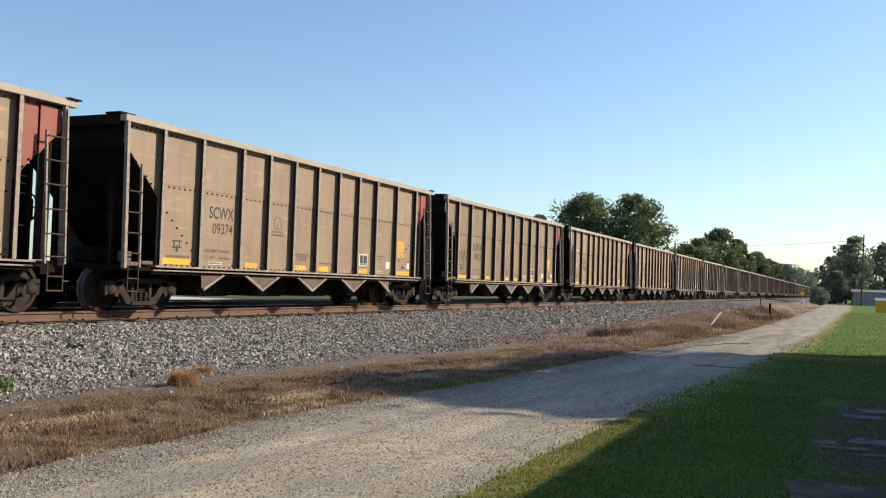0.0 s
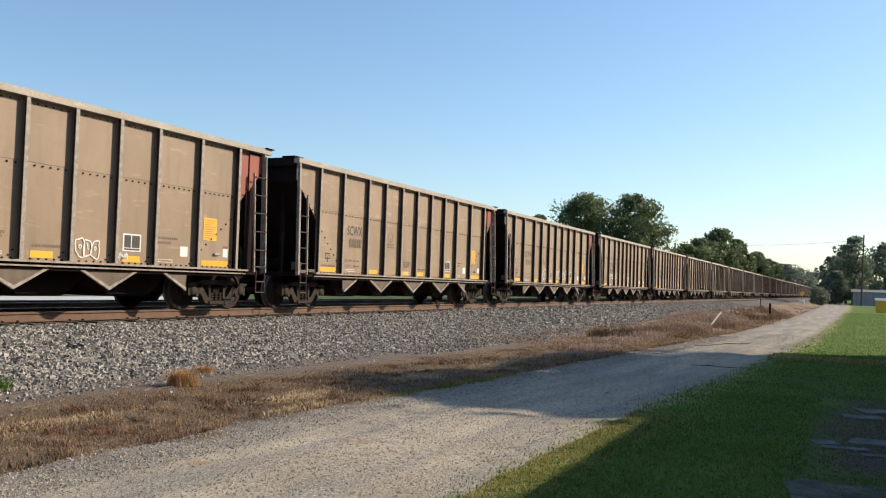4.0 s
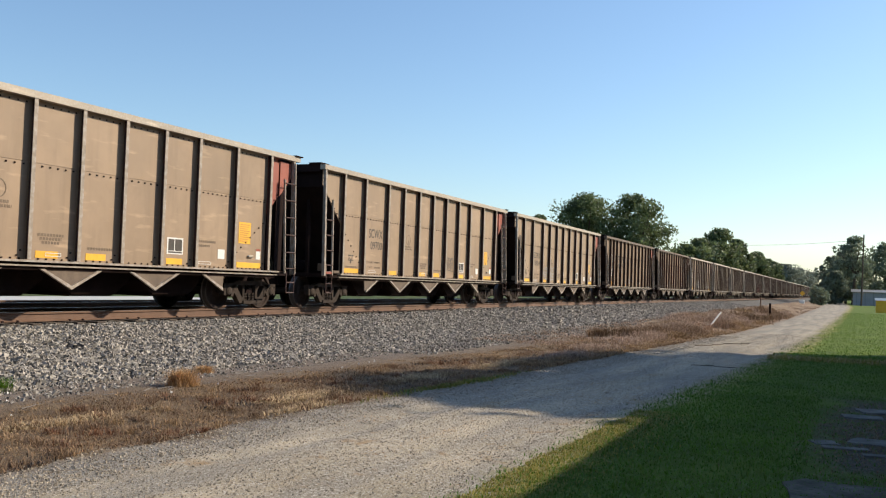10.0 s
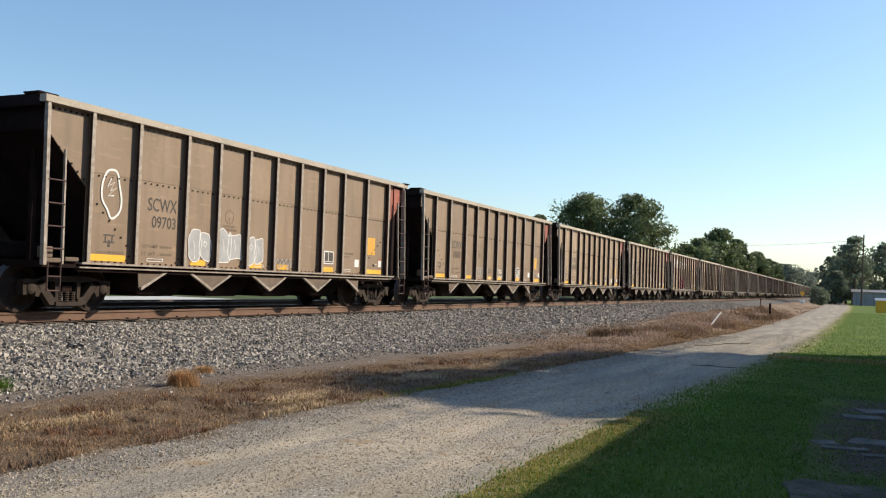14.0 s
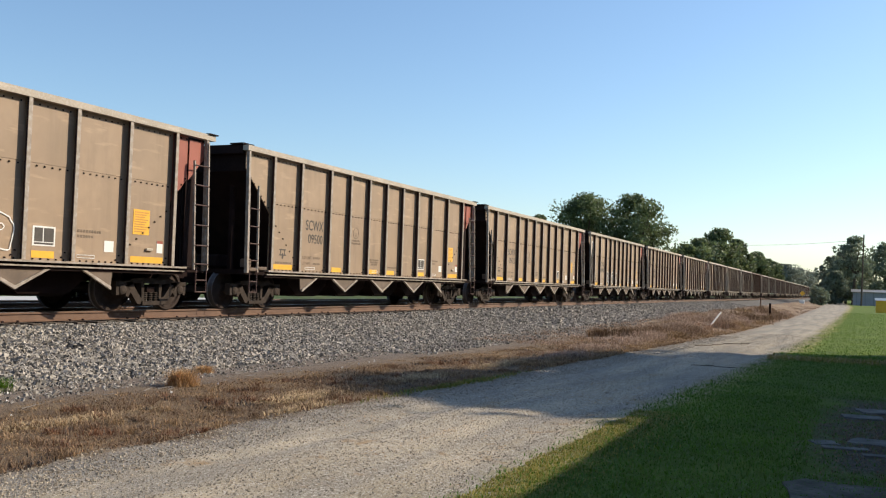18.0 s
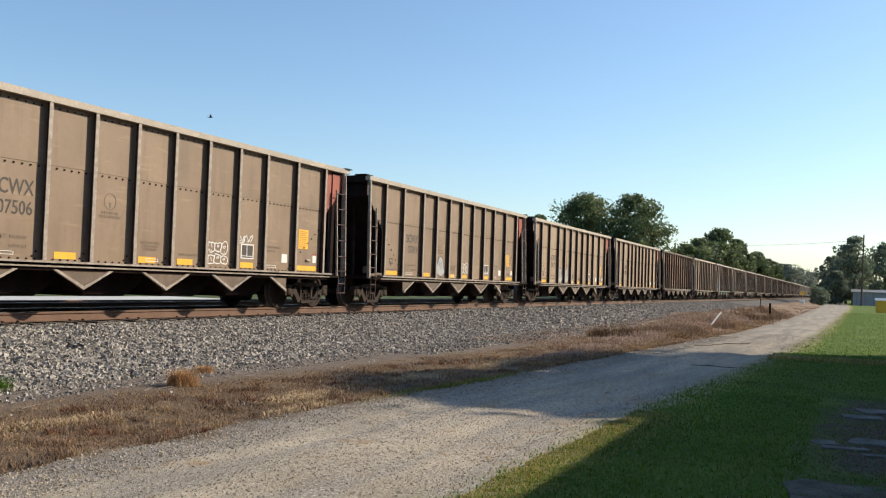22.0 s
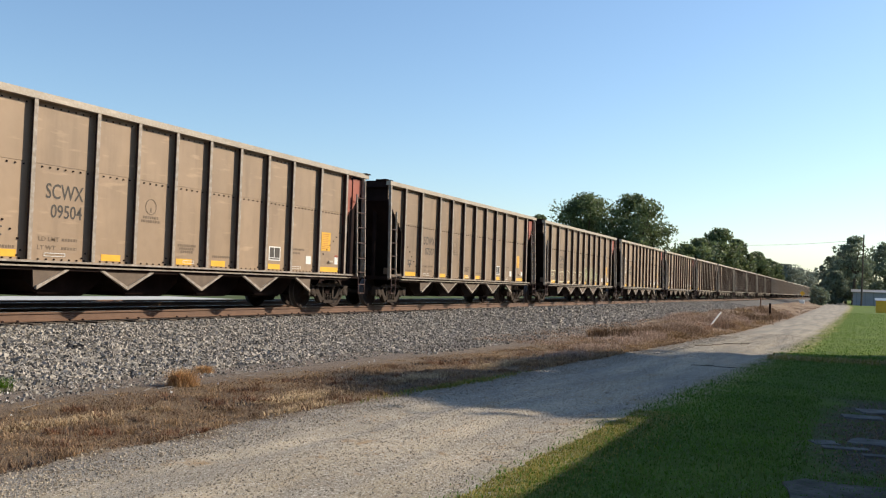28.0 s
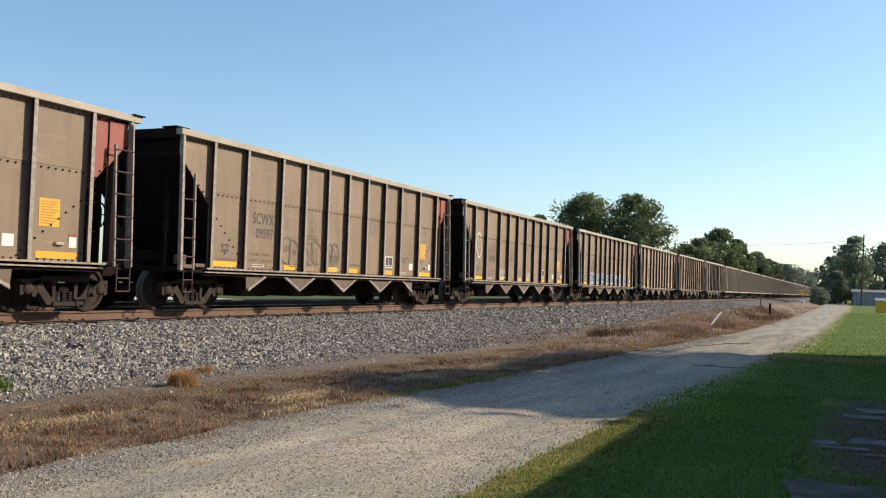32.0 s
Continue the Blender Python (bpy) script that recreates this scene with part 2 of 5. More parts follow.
def axis_steps(marks):
    out = []
    for (a, b, st) in marks:
        out += list(np.arange(a, b, st))
    return np.array(out + [marks[-1][1]])


def grid_mesh(name, xs, ys, zfun, mat):
    gx, gy = np.meshgrid(xs, ys, indexing="ij")
    gz = zfun(gx, gy)
    nx, ny = gx.shape
    idx = np.arange(nx * ny).reshape(nx, ny)
    faces = np.stack([idx[:-1, :-1], idx[1:, :-1], idx[1:, 1:], idx[:-1, 1:]], -1).reshape(-1, 4)
    ob = from_arrays(name, np.stack([gx, gy, gz], -1).reshape(-1, 3), faces, mat, True)
    for key, vals in (("from_left", gy - road_left(gx)), ("from_right", gy - road_right(gx)), ("along", gx)):
        att = ob.data.attributes.new(key, "FLOAT", "POINT")
        att.data.foreach_set("value", vals.reshape(-1).astype(np.float32))
    return ob


def ground_material():
    """Gravel road between two ragged edges, lawn on one side, dry weedy soil on the other."""
    m = bpy.data.materials.new("ground_cover")
    m.use_nodes = True
    nt = m.node_tree
    n, l = nt.nodes, nt.links
    bsdf = n["Principled BSDF"]
    bsdf.inputs["Roughness"].default_value = 0.95
    bsdf.inputs["Specular IOR Level"].default_value = 0.2
    geo = n.new("ShaderNodeNewGeometry")

    def tex(sc, det=5, rough=0.5):
        t = n.new("ShaderNodeTexNoise")
        t.inputs["Scale"].default_value, t.inputs["Detail"].default_value, t.inputs["Roughness"].default_value = sc, det, rough
        l.new(geo.outputs["Position"], t.inputs["Vector"])
        return t.outputs["Fac"]

    def rng(v, a, b, c=0.0, d=1.0):
        r = n.new("ShaderNodeMapRange")
        l.new(v, r.inputs["Value"])
        for i, q in enumerate((a, b, c, d)):
            r.inputs[i + 1].default_value = q
        return r.outputs["Result"]

    def math_node(op, a, b):
        x = n.new("ShaderNodeMath")
        x.operation = op
        for i, v in enumerate((a, b)):
            if isinstance(v, (int, float)):
                x.inputs[i].default_value = v
            else:
                l.new(v, x.inputs[i])
        return x.outputs[0]

    def mix(fac, a, b):
        x = n.new("ShaderNodeMix")
        x.data_type = "RGBA"
        for sock, v in ((x.inputs["Factor"], fac), (x.inputs["A"], a), (x.inputs["B"], b)):
            if isinstance(v, tuple):
                sock.default_value = (*v, 1)
            elif isinstance(v, float):
                sock.default_value = v
            else:
                l.new(v, sock)
        return x.outputs["Result"]

    def attr(name):
        a = n.new("ShaderNodeAttribute")
        a.attribute_name = name
        return a.outputs["Fac"]

    edge = rng(tex(1.3, 6, 0.65), 0.3, 0.7, -0.34, 0.34)
    left = rng(math_node("ADD", attr("from_left"), edge), -0.15, 0.25)
    right = rng(math_node("ADD", math_node("ADD", attr("from_right"), edge), rng(tex(9, 5, 0.8), 0.3, 0.7, -0.3, 0.3)), -0.3, 0.3, 1.0, 0.0)
    lanes = n.new("ShaderNodeCombineXYZ")
    l.new(math_node("MULTIPLY", attr("along"), 0.22), lanes.inputs[0])
    l.new(math_node("MULTIPLY", attr("from_left"), 2.4), lanes.inputs[1])
    rutted = n.new("ShaderNodeTexNoise")
    rutted.inputs["Scale"].default_value, rutted.inputs["Detail"].default_value = 1.0, 6
    l.new(lanes.outputs[0], rutted.inputs["Vector"])
    pebble = n.new("ShaderNodeTexVoronoi")
    pebble.inputs["Scale"].default_value = 58
    l.new(geo.outputs["Position"], pebble.inputs["Vector"])
    cell = n.new("ShaderNodeSeparateColor")
    l.new(pebble.outputs["Color"], cell.inputs[0])
    gravel = mix(rng(tex(0.45, 4), 0.35, 0.65), (0.37, 0.305, 0.21), (0.58, 0.48, 0.34))
    gravel = mix(rng(rutted.outputs["Fac"], 0.43, 0.6, 0.0, 0.8), gravel, (0.28, 0.25, 0.205))
    worn = rng(tex(0.7, 5, 0.6), 0.38, 0.6, 0.15, 1.0)
    gravel = mix(math_node("MULTIPLY", worn, rng(cell.outputs[0], 0.72, 0.95, 0.0, 0.8)), gravel, (0.16, 0.145, 0.125))
    gravel = mix(rng(cell.outputs[1], 0.80, 0.95, 0.0, 0.8), gravel, (0.62, 0.57, 0.49))
    gravel = mix(math_node("MULTIPLY", worn, rng(tex(42, 4, 0.75), 0.46, 0.66, 0.0, 0.7)), gravel, (0.27, 0.24, 0.195))
    gravel = mix(rng(tex(75, 2, 0.7), 0.56, 0.7), gravel, (0.55, 0.52, 0.47))
    gravel = mix(rng(math_node("ADD", attr("from_left"), edge), -0.9, 0.0, 0.0, 0.75), gravel, mix(rng(tex(45, 3, 0.7), 0.4, 0.62), (0.15, 0.14, 0.13), (0.32, 0.295, 0.265)))
    gravel = mix(rng(attr("along"), 13.0, 30.0, 0.0, 0.6), gravel, mix(rng(rutted.outputs["Fac"], 0.4, 0.62), (0.30, 0.262, 0.21), (0.19, 0.168, 0.14)))
    gravel = mix(rng(tex(1.5, 7, 0.75), 0.58, 0.66, 0.0, 0.7), gravel, (0.34, 0.215, 0.105))
    soil = mix(rng(tex(0.9, 6, 0.6), 0.35, 0.65), (0.13, 0.088, 0.058), (0.27, 0.185, 0.105))
    soil = mix(rng(tex(14, 6, 0.8), 0.42, 0.62), soil, (0.085, 0.06, 0.042))
    soil = mix(rng(tex(24, 5, 0.8), 0.56, 0.7), soil, (0.36, 0.28, 0.18))
    soil = mix(rng(tex(1.4, 6, 0.75), 0.56, 0.68, 0.0, 0.8), soil, (0.40, 0.30, 0.17))
    soil = mix(rng(attr("from_left"), 2.4, 3.6, 0.0, 0.75), soil, mix(rng(tex(9, 5, 0.7), 0.4, 0.65), (0.14, 0.115, 0.10), (0.22, 0.19, 0.17)))
    soil = mix(rng(attr("along"), 24.0, 38.0), soil, mix(rng(tex(1.2, 6, 0.7), 0.35, 0.65), (0.16, 0.108, 0.072), (0.34, 0.245, 0.16)))
    lawn = mix(rng(tex(0.8, 5), 0.35, 0.65), (0.066, 0.108, 0.011), (0.122, 0.178, 0.02))
    lawn = mix(rng(tex(30, 3), 0.45, 0.7, 0.0, 0.25), lawn, (0.03, 0.05, 0.01))
    lawn = mix(rng(math_node("ADD", attr("from_right"), edge), -0.6, -0.1, 0.0, 0.8), lawn, (0.30, 0.25, 0.075))
    bare = math_node("MULTIPLY", rng(math_node("ADD", attr("from_right"), edge), -2.45, -1.95, 1.0, 0.0), math_node("MULTIPLY", rng(attr("along"), 8.0, 9.2), rng(attr("along"), 14.0, 16.5, 1.0, 0.0)))
    lawn = mix(math_node("MULTIPLY", bare, rng(tex(2.2, 5, 0.7), 0.3, 0.5)), lawn, mix(rng(tex(16, 5, 0.7), 0.4, 0.62), (0.055, 0.05, 0.03), (0.13, 0.115, 0.09)))
    col = mix(right, mix(left, gravel, soil), lawn)
    # meadow on the far side of the line
    sep = n.new("ShaderNodeSeparateXYZ")
    l.new(geo.outputs["Position"], sep.inputs[0])
    col = mix(rng(sep.outputs[1], 24.0, 27.0), col, mix(rng(tex(0.2, 4), 0.35, 0.65), (0.05, 0.075, 0.02), (0.09, 0.10, 0.035)))
    l.new(col, bsdf.inputs["Base Color"])
    b = n.new("ShaderNodeBump")
    b.inputs["Strength"].default_value, b.inputs["Distance"].default_value = 1.0, 0.016
    l.new(tex(36, 6, 0.8), b.inputs["Height"])
    l.new(b.outputs[0], bsdf.inputs["Normal"])
    return m


GROUND = ground_material()
gx = axis_steps([(-3000, -200, 400), (-200, -20, 20), (-20, 3, 1.0), (3, 30, 0.14), (30, 80, 0.4), (80, 160, 1.5), (160, 400, 8), (400, 4000, 300)])
gy = axis_steps([(-3000, -200, 400), (-200, -20, 20), (-20, -2, 1.0), (-2, 10, 0.14), (10, 24, 0.7), (24, 80, 4), (80, 400, 20), (400, 3000, 400)])
ground = tagged(grid_mesh("ground", gx, gy, ground_z, GROUND), "level ground with gravel road, green lawn and dry weedy verge", "ground", kind="structure")

far_road = part("far_road", boxes((-120, 52, 38.5, 44.0, -0.3, 0.04)), PALE_ROAD)
tagged(far_road, "pale sunlit road beyond the railway line", "road", kind="structure")

# ---------------------------------------------------------------- track
SIDE_Y = 13.294                      # outer plane of the cars' near side
CAR_W = 3.23
TRACK_Y = SIDE_Y + CAR_W / 2
TRACK_A, TRACK_B = -90.0, 1250.0
TRACK_GAP = 4.3


def ballast_z(y):
    return np.interp(np.where(y > TRACK_Y, np.maximum(0, y - TRACK_Y - TRACK_GAP), TRACK_Y - y), [0, 1.2, 1.7, 2.1, 3.4, 5.3, 6.5], [0.47, 0.49, 0.49, 0.44, 0.24, -0.02, -0.15])


def ballast_grid(x, y):
    return ballast_z(y) + 0.03 * waves(x, y, 1.1, 8) + np.where(np.abs(y - TRACK_Y - 2.1) > 8.0, -0.05, 0)


bx = axis_steps([(TRACK_A, 0, 10), (0, 70, 0.3), (70, 200, 3), (200, TRACK_B, 50)])
by = axis_steps([(TRACK_Y - 6.5, TRACK_Y - 1, 0.22), (TRACK_Y - 1, TRACK_Y + 11.0, 0.9)])
ballast = tagged(grid_mesh("ballast_bed", bx, by, ballast_grid, BED), "crushed stone ballast bed under the rails, darkened for shade between stones", "ballast", kind="structure")


def stone_cloud(name, n, x0, x1, y0, y1, zfun, size, mat, rng_seed, power=1.0, by_road=False):
    """Scattered angular stones, each a bent block of its own."""
    r = np.random.RandomState(rng_seed)
    x = x0 + (x1 - x0) * r.rand(n) ** power
    y = r.uniform(y0, y1, n) + (road_left(x) if by_road else 0)
    s = size * r.uniform(0.55, 1.5, n)
    z = zfun(x, y) + s * 0.25
    cube = np.array([[a, b, c] for c in (-1, 1) for b in (-1, 1) for a in (-1, 1)], float) * 0.5
    v = cube[None] * (1 + r.uniform(-0.45, 0.35, (n, 8, 1))) * (s[:, None, None] * r.uniform(0.6, 1.15, (n, 1, 3)))
    ang = r.uniform(0, 6.283, (n, 3))
    for i, (p, q) in enumerate(((0, 1), (1, 2), (0, 2))):
        c, d = np.cos(ang[:, i])[:, None], np.sin(ang[:, i])[:, None]
        a, b = v[:, :, p].copy(), v[:, :, q].copy()
        v[:, :, p], v[:, :, q] = c * a - d * b, d * a + c * b
    v += np.stack([x, y, z], -1)[:, None, :]
    f = np.array([(0, 2, 3, 1), (4, 5, 7, 6), (0, 1, 5, 4), (2, 6, 7, 3), (0, 4, 6, 2), (1, 3, 7, 5)])
    faces = (f[None] + 8 * np.arange(n)[:, None, None]).reshape(-1, 4)
    return from_arrays(name, v.reshape(-1, 3), faces, mat)


def rail_profile():
    return [(-0.07, -0.18), (0.07, -0.18), (0.07, -0.168), (0.012, -0.145), (0.010, -0.05), (0.036, -0.037), (0.036, -0.006), (0.028, 0.0),
            (-0.028, 0.0), (-0.036, -0.006), (-0.036, -0.037), (-0.010, -0.05), (-0.012, -0.145), (-0.07, -0.168)]


def rail(y):
    bm = prism(bmesh.new(), [(p[0] + y, p[1] + RAIL_Z) for p in rail_profile()], TRACK_A, TRACK_B, "x")
    bm.normal_update()
    for f in bm.faces:
        f.material_index = 1 if f.normal.z > 0.9 and f.calc_center_median().z > RAIL_Z - 0.003 else 0
    return part("rail", bm, [RAIL, RAIL_TOP])


RAIL_YS = (TRACK_Y - 0.7535, TRACK_Y + 0.7535)
second = thing("railway_track", "second line of rusty rails beyond the train", "railway track")
second["kind"] = "structure"
for yy in RAIL_YS:
    rail(yy + TRACK_GAP).parent = second
track = thing("railway_track", "rusty steel rails spiked to dark wooden ties in grey ballast", "railway track")
track["kind"] = "structure"
for yy in RAIL_YS:
    r = rail(yy)
    r.parent = track


# ---------------------------------------------------------------- coal cars
CAR_L, BODY, SPEED, FIRST_X = 16.18, 14.61, 18.66, 14.2075
PANEL_Y = 0.132
STAKES_A = (1.12, 2.41, 3.92, 5.05, 6.21, 7.36, 8.50, 9.66, 10.79, 12.18, 13.57)
SEAM = 2.73
R_WHEEL = 0.457


def wheelset_mesh(parent):
    bm = bmesh.new()
    for s in (-1, 1):
        prof = [(s * 0.83, 0.10), (s * 0.83, 0.16), (s * 0.80, 0.20), (s * 0.785, 0.36), (s * 0.825, 0.39), (s * 0.83, 0.447), (s * 0.82, 0.457),
                (s * 0.72, 0.460), (s * 0.70, 0.485), (s * 0.685, 0.483), (s * 0.69, 0.38), (s * 0.76, 0.34), (s * 0.75, 0.2), (s * 0.70, 0.11)]
        lathe(bm, prof if s > 0 else prof[::-1], 28, [1 if {5, 6, 7} & {i} else 0 for i in range(13)] if s > 0 else [1 if i in (5, 6, 7) else 0 for i in range(13)])
    lathe(bm, [(-1.1, 0.075), (-0.7, 0.085), (0.7, 0.085), (1.1, 0.075)], 12)
    bmesh.ops.recalc_face_normals(bm, faces=bm.faces[:])
    return part("wheelset", bm, [WHEEL, TREAD], parent, "rusty steel wheels with polished treads on an axle")


def side_frame(bm, y, t=0.11):
    """Cast truck frame: top chord, diagonals down to a spring seat, pedestals over the journals."""
    a, b = y - t / 2, y + t / 2
    for s in (-1, 1):
        prism(bm, [(s * 0.0, 0.70), (s * 0.55, 0.70), (s * 0.76, 0.63), (s * 1.08, 0.63), (s * 1.08, 0.53), (s * 0.72, 0.53), (s * 0.55, 0.59), (s * 0.0, 0.59)], a, b)
        prism(bm, [(s * 0.60, 0.62), (s * 0.78, 0.60), (s * 0.70, 0.45), (s * 0.44, 0.15), (s * 0.24, 0.15), (s * 0.24, 0.26), (s * 0.36, 0.30), (s * 0.52, 0.48)], a, b)
        prism(bm, [(s * 0.32, 0.59), (s * 0.23, 0.59), (s * 0.23, 0.25), (s * 0.30, 0.25)], a + 0.02, b + 0.02)
        prism(bm, [(s * 0.72, 0.55), (s * 0.79, 0.55), (s * 0.79, 0.32), (s * 0.72, 0.30), (s * 0.66, 0.40)], a, b)
        prism(bm, [(s * 0.99, 0.55), (s * 1.08, 0.55), (s * 1.07, 0.34), (s * 0.99, 0.34)], a, b)
    box(bm, -0.32, 0.32, a - 0.03, b + 0.03, 0.13, 0.21)
    return bm


def truck(parent, x):
    t = part("truck", boxes((-0.2, 0.2, -0.95, 0.95, 0.33, 0.56), (-0.12, 0.12, -1.12, 1.12, 0.40, 0.52), (-0.6, 0.6, -0.3, 0.3, 0.5, 0.58)), SHADE_GRIME, parent, "four-wheel truck of dusty cast steel", (x, CAR_W / 2, 0))
    for s in (-1, 1):
        part("side_frame", side_frame(bmesh.new(), s * 1.09, 0.15), TRUCK, t)
        bm = bmesh.new()
        for dx in (-0.16, 0.0, 0.16):
            ring = [[bm.verts.new((dx + q * math.cos(a * math.pi / 4), s * 1.09 + q * math.sin(a * math.pi / 4), 0.2 + 0.02 * k)) for a in range(8)]
                    for k, q in enumerate((0.05, 0.066, 0.05, 0.066, 0.05, 0.066, 0.05, 0.066, 0.05, 0.066, 0.05))]
            for p, q in zip(ring, ring[1:]):
                for i in range(8):
                    bm.faces.new((p[i], p[(i + 1) % 8], q[(i + 1) % 8], q[i]))
        part("coil_springs", bm, TRUCK, t)
    for dx in (-0.889, 0.889):
        for s in (-1, 1):
            part("journal_bearing", lathe(bmesh.new(), [(-0.09, 0.10), (0.02, 0.12), (0.06, 0.10), (0.08, 0.05)] if s > 0 else [(-0.08, 0.05), (-0.06, 0.10), (-0.02, 0.12), (0.09, 0.10)], 14), TRUCK, t, "", (dx, s * 1.12, R_WHEEL))
        w = wheelset_mesh(t)
        w.location = (dx, 0, R_WHEEL)
    return t


def rows_of_bolts(bm, spans, r=0.016, y=PANEL_Y):
    """Round bolt heads along lines (x0, z0, x1, z1, count) on the panel's face."""
    for x0, z0, x1, z1, n in spans:
        for i in range(n):
            f = i / max(1, n - 1)
            x, z = x0 + (x1 - x0) * f, z0 + (z1 - z0) * f
            box(bm, x - r, x + r, y - 0.02, y, z - r, z + r)
    return bm


STAKES_B = (1.33, 2.17, 3.04, 4.12, 5.22, 6.32, 7.45, 8.58, 9.72, 10.88, 11.98, 12.96, 13.72)
SEAM_B = 2.92


def flat(name, pts, mat, car, y=PANEL_Y - 0.006, t=0.004, label=""):
    return part(name, prism(bmesh.new(), pts, y, y + t), mat, car, label)


def rect(x0, x1, z0, z1):
    return [(x0, z0), (x1, z0), (x1, z1), (x0, z1)]


def slope_sheet(car, flip):
    """Sloping end plate, with its rib, and the upright end wall above it."""
    fx = (lambda v: BODY - v) if flip else (lambda v: v)
    part("slope_sheet", prism(bmesh.new(), [(fx(0.12), 3.40), (fx(2.45), 0.95), (fx(2.53), 0.95), (fx(0.20), 3.40)], PANEL_Y + 0.03, CAR_W - PANEL_Y - 0.03), SHADE_GRIME, car, "grimy sloping end sheet, colour darkened for shade")
    part("end_wall", prism(bmesh.new(), [(fx(0.10), 3.86), (fx(0.10), 3.38), (fx(0.15), 3.38), (fx(0.15), 3.86)], PANEL_Y + 0.03, CAR_W - PANEL_Y - 0.03), SHADE_GRIME, car)
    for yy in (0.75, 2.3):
        part("end_brace", prism(bmesh.new(), [(fx(0.42), 0.98), (fx(0.52), 0.98), (fx(0.52), 2.98), (fx(0.42), 3.08)], yy, yy + 0.1), SHADE_GRIME, car)


def ladder(car, x0, x1, zs, top0, top1, y=-0.03, lean=0.09):
    """Two stiles and rungs of a side ladder, standing a little out at the foot."""
    bm = bmesh.new()
    for x, top in ((x0, top0), (x1, top1)):
        prism(bm, [(y - lean, 0.92), (y - lean + 0.05, 0.92), (y + 0.05, top), (y, top)], x - 0.018, x + 0.018, "x")
    la = part("ladder", bm, STAKE, car, "steel side ladder")
    for z in zs:
        yy = y - lean * (1 - (z - 0.92) / 2.9) if z > 0.92 else y - lean
        part("rung", tube(bmesh.new(), (x0, yy, z), (x1, yy, z), 0.016, seg=6), WEB, la)
    bm = bmesh.new()
    for x in (x0 + 0.05, x1 - 0.05):
        tube(bm, (x, y - lean, 0.96), (x, y - lean, 0.42), 0.016, seg=6)
    for z in (0.69, 0.43):
        tube(bm, (x0 + 0.05, y - lean, z), (x1 - 0.05, y - lean, z), 0.016, seg=6)
    part("sill_step", bm, WEB, la)
    return la


def coupler(car, flip):
    s, x = (1, BODY) if flip else (-1, 0)
    yc = CAR_W / 2
    bm = boxes(*[tuple(sorted((x, x + s * 0.5))) + (yc - 0.09, yc + 0.09, 0.76, 0.94)])
    prism(bm, [(x + s * 0.45, yc - 0.16), (x + s * 0.70, yc - 0.16), (x + s * 0.79, yc - 0.05), (x + s * 0.70, yc + 0.02), (x + s * 0.66, yc + 0.17), (x + s * 0.45, yc + 0.15)], 0.72, 0.98, "z")
    tube(bm, (x + s * 0.3, yc + 0.3, 0.75), (x + s * 0.62, yc + 0.15, 0.42), 0.03, seg=6)
    part("coupler", bm, SHADE_GRIME, car)


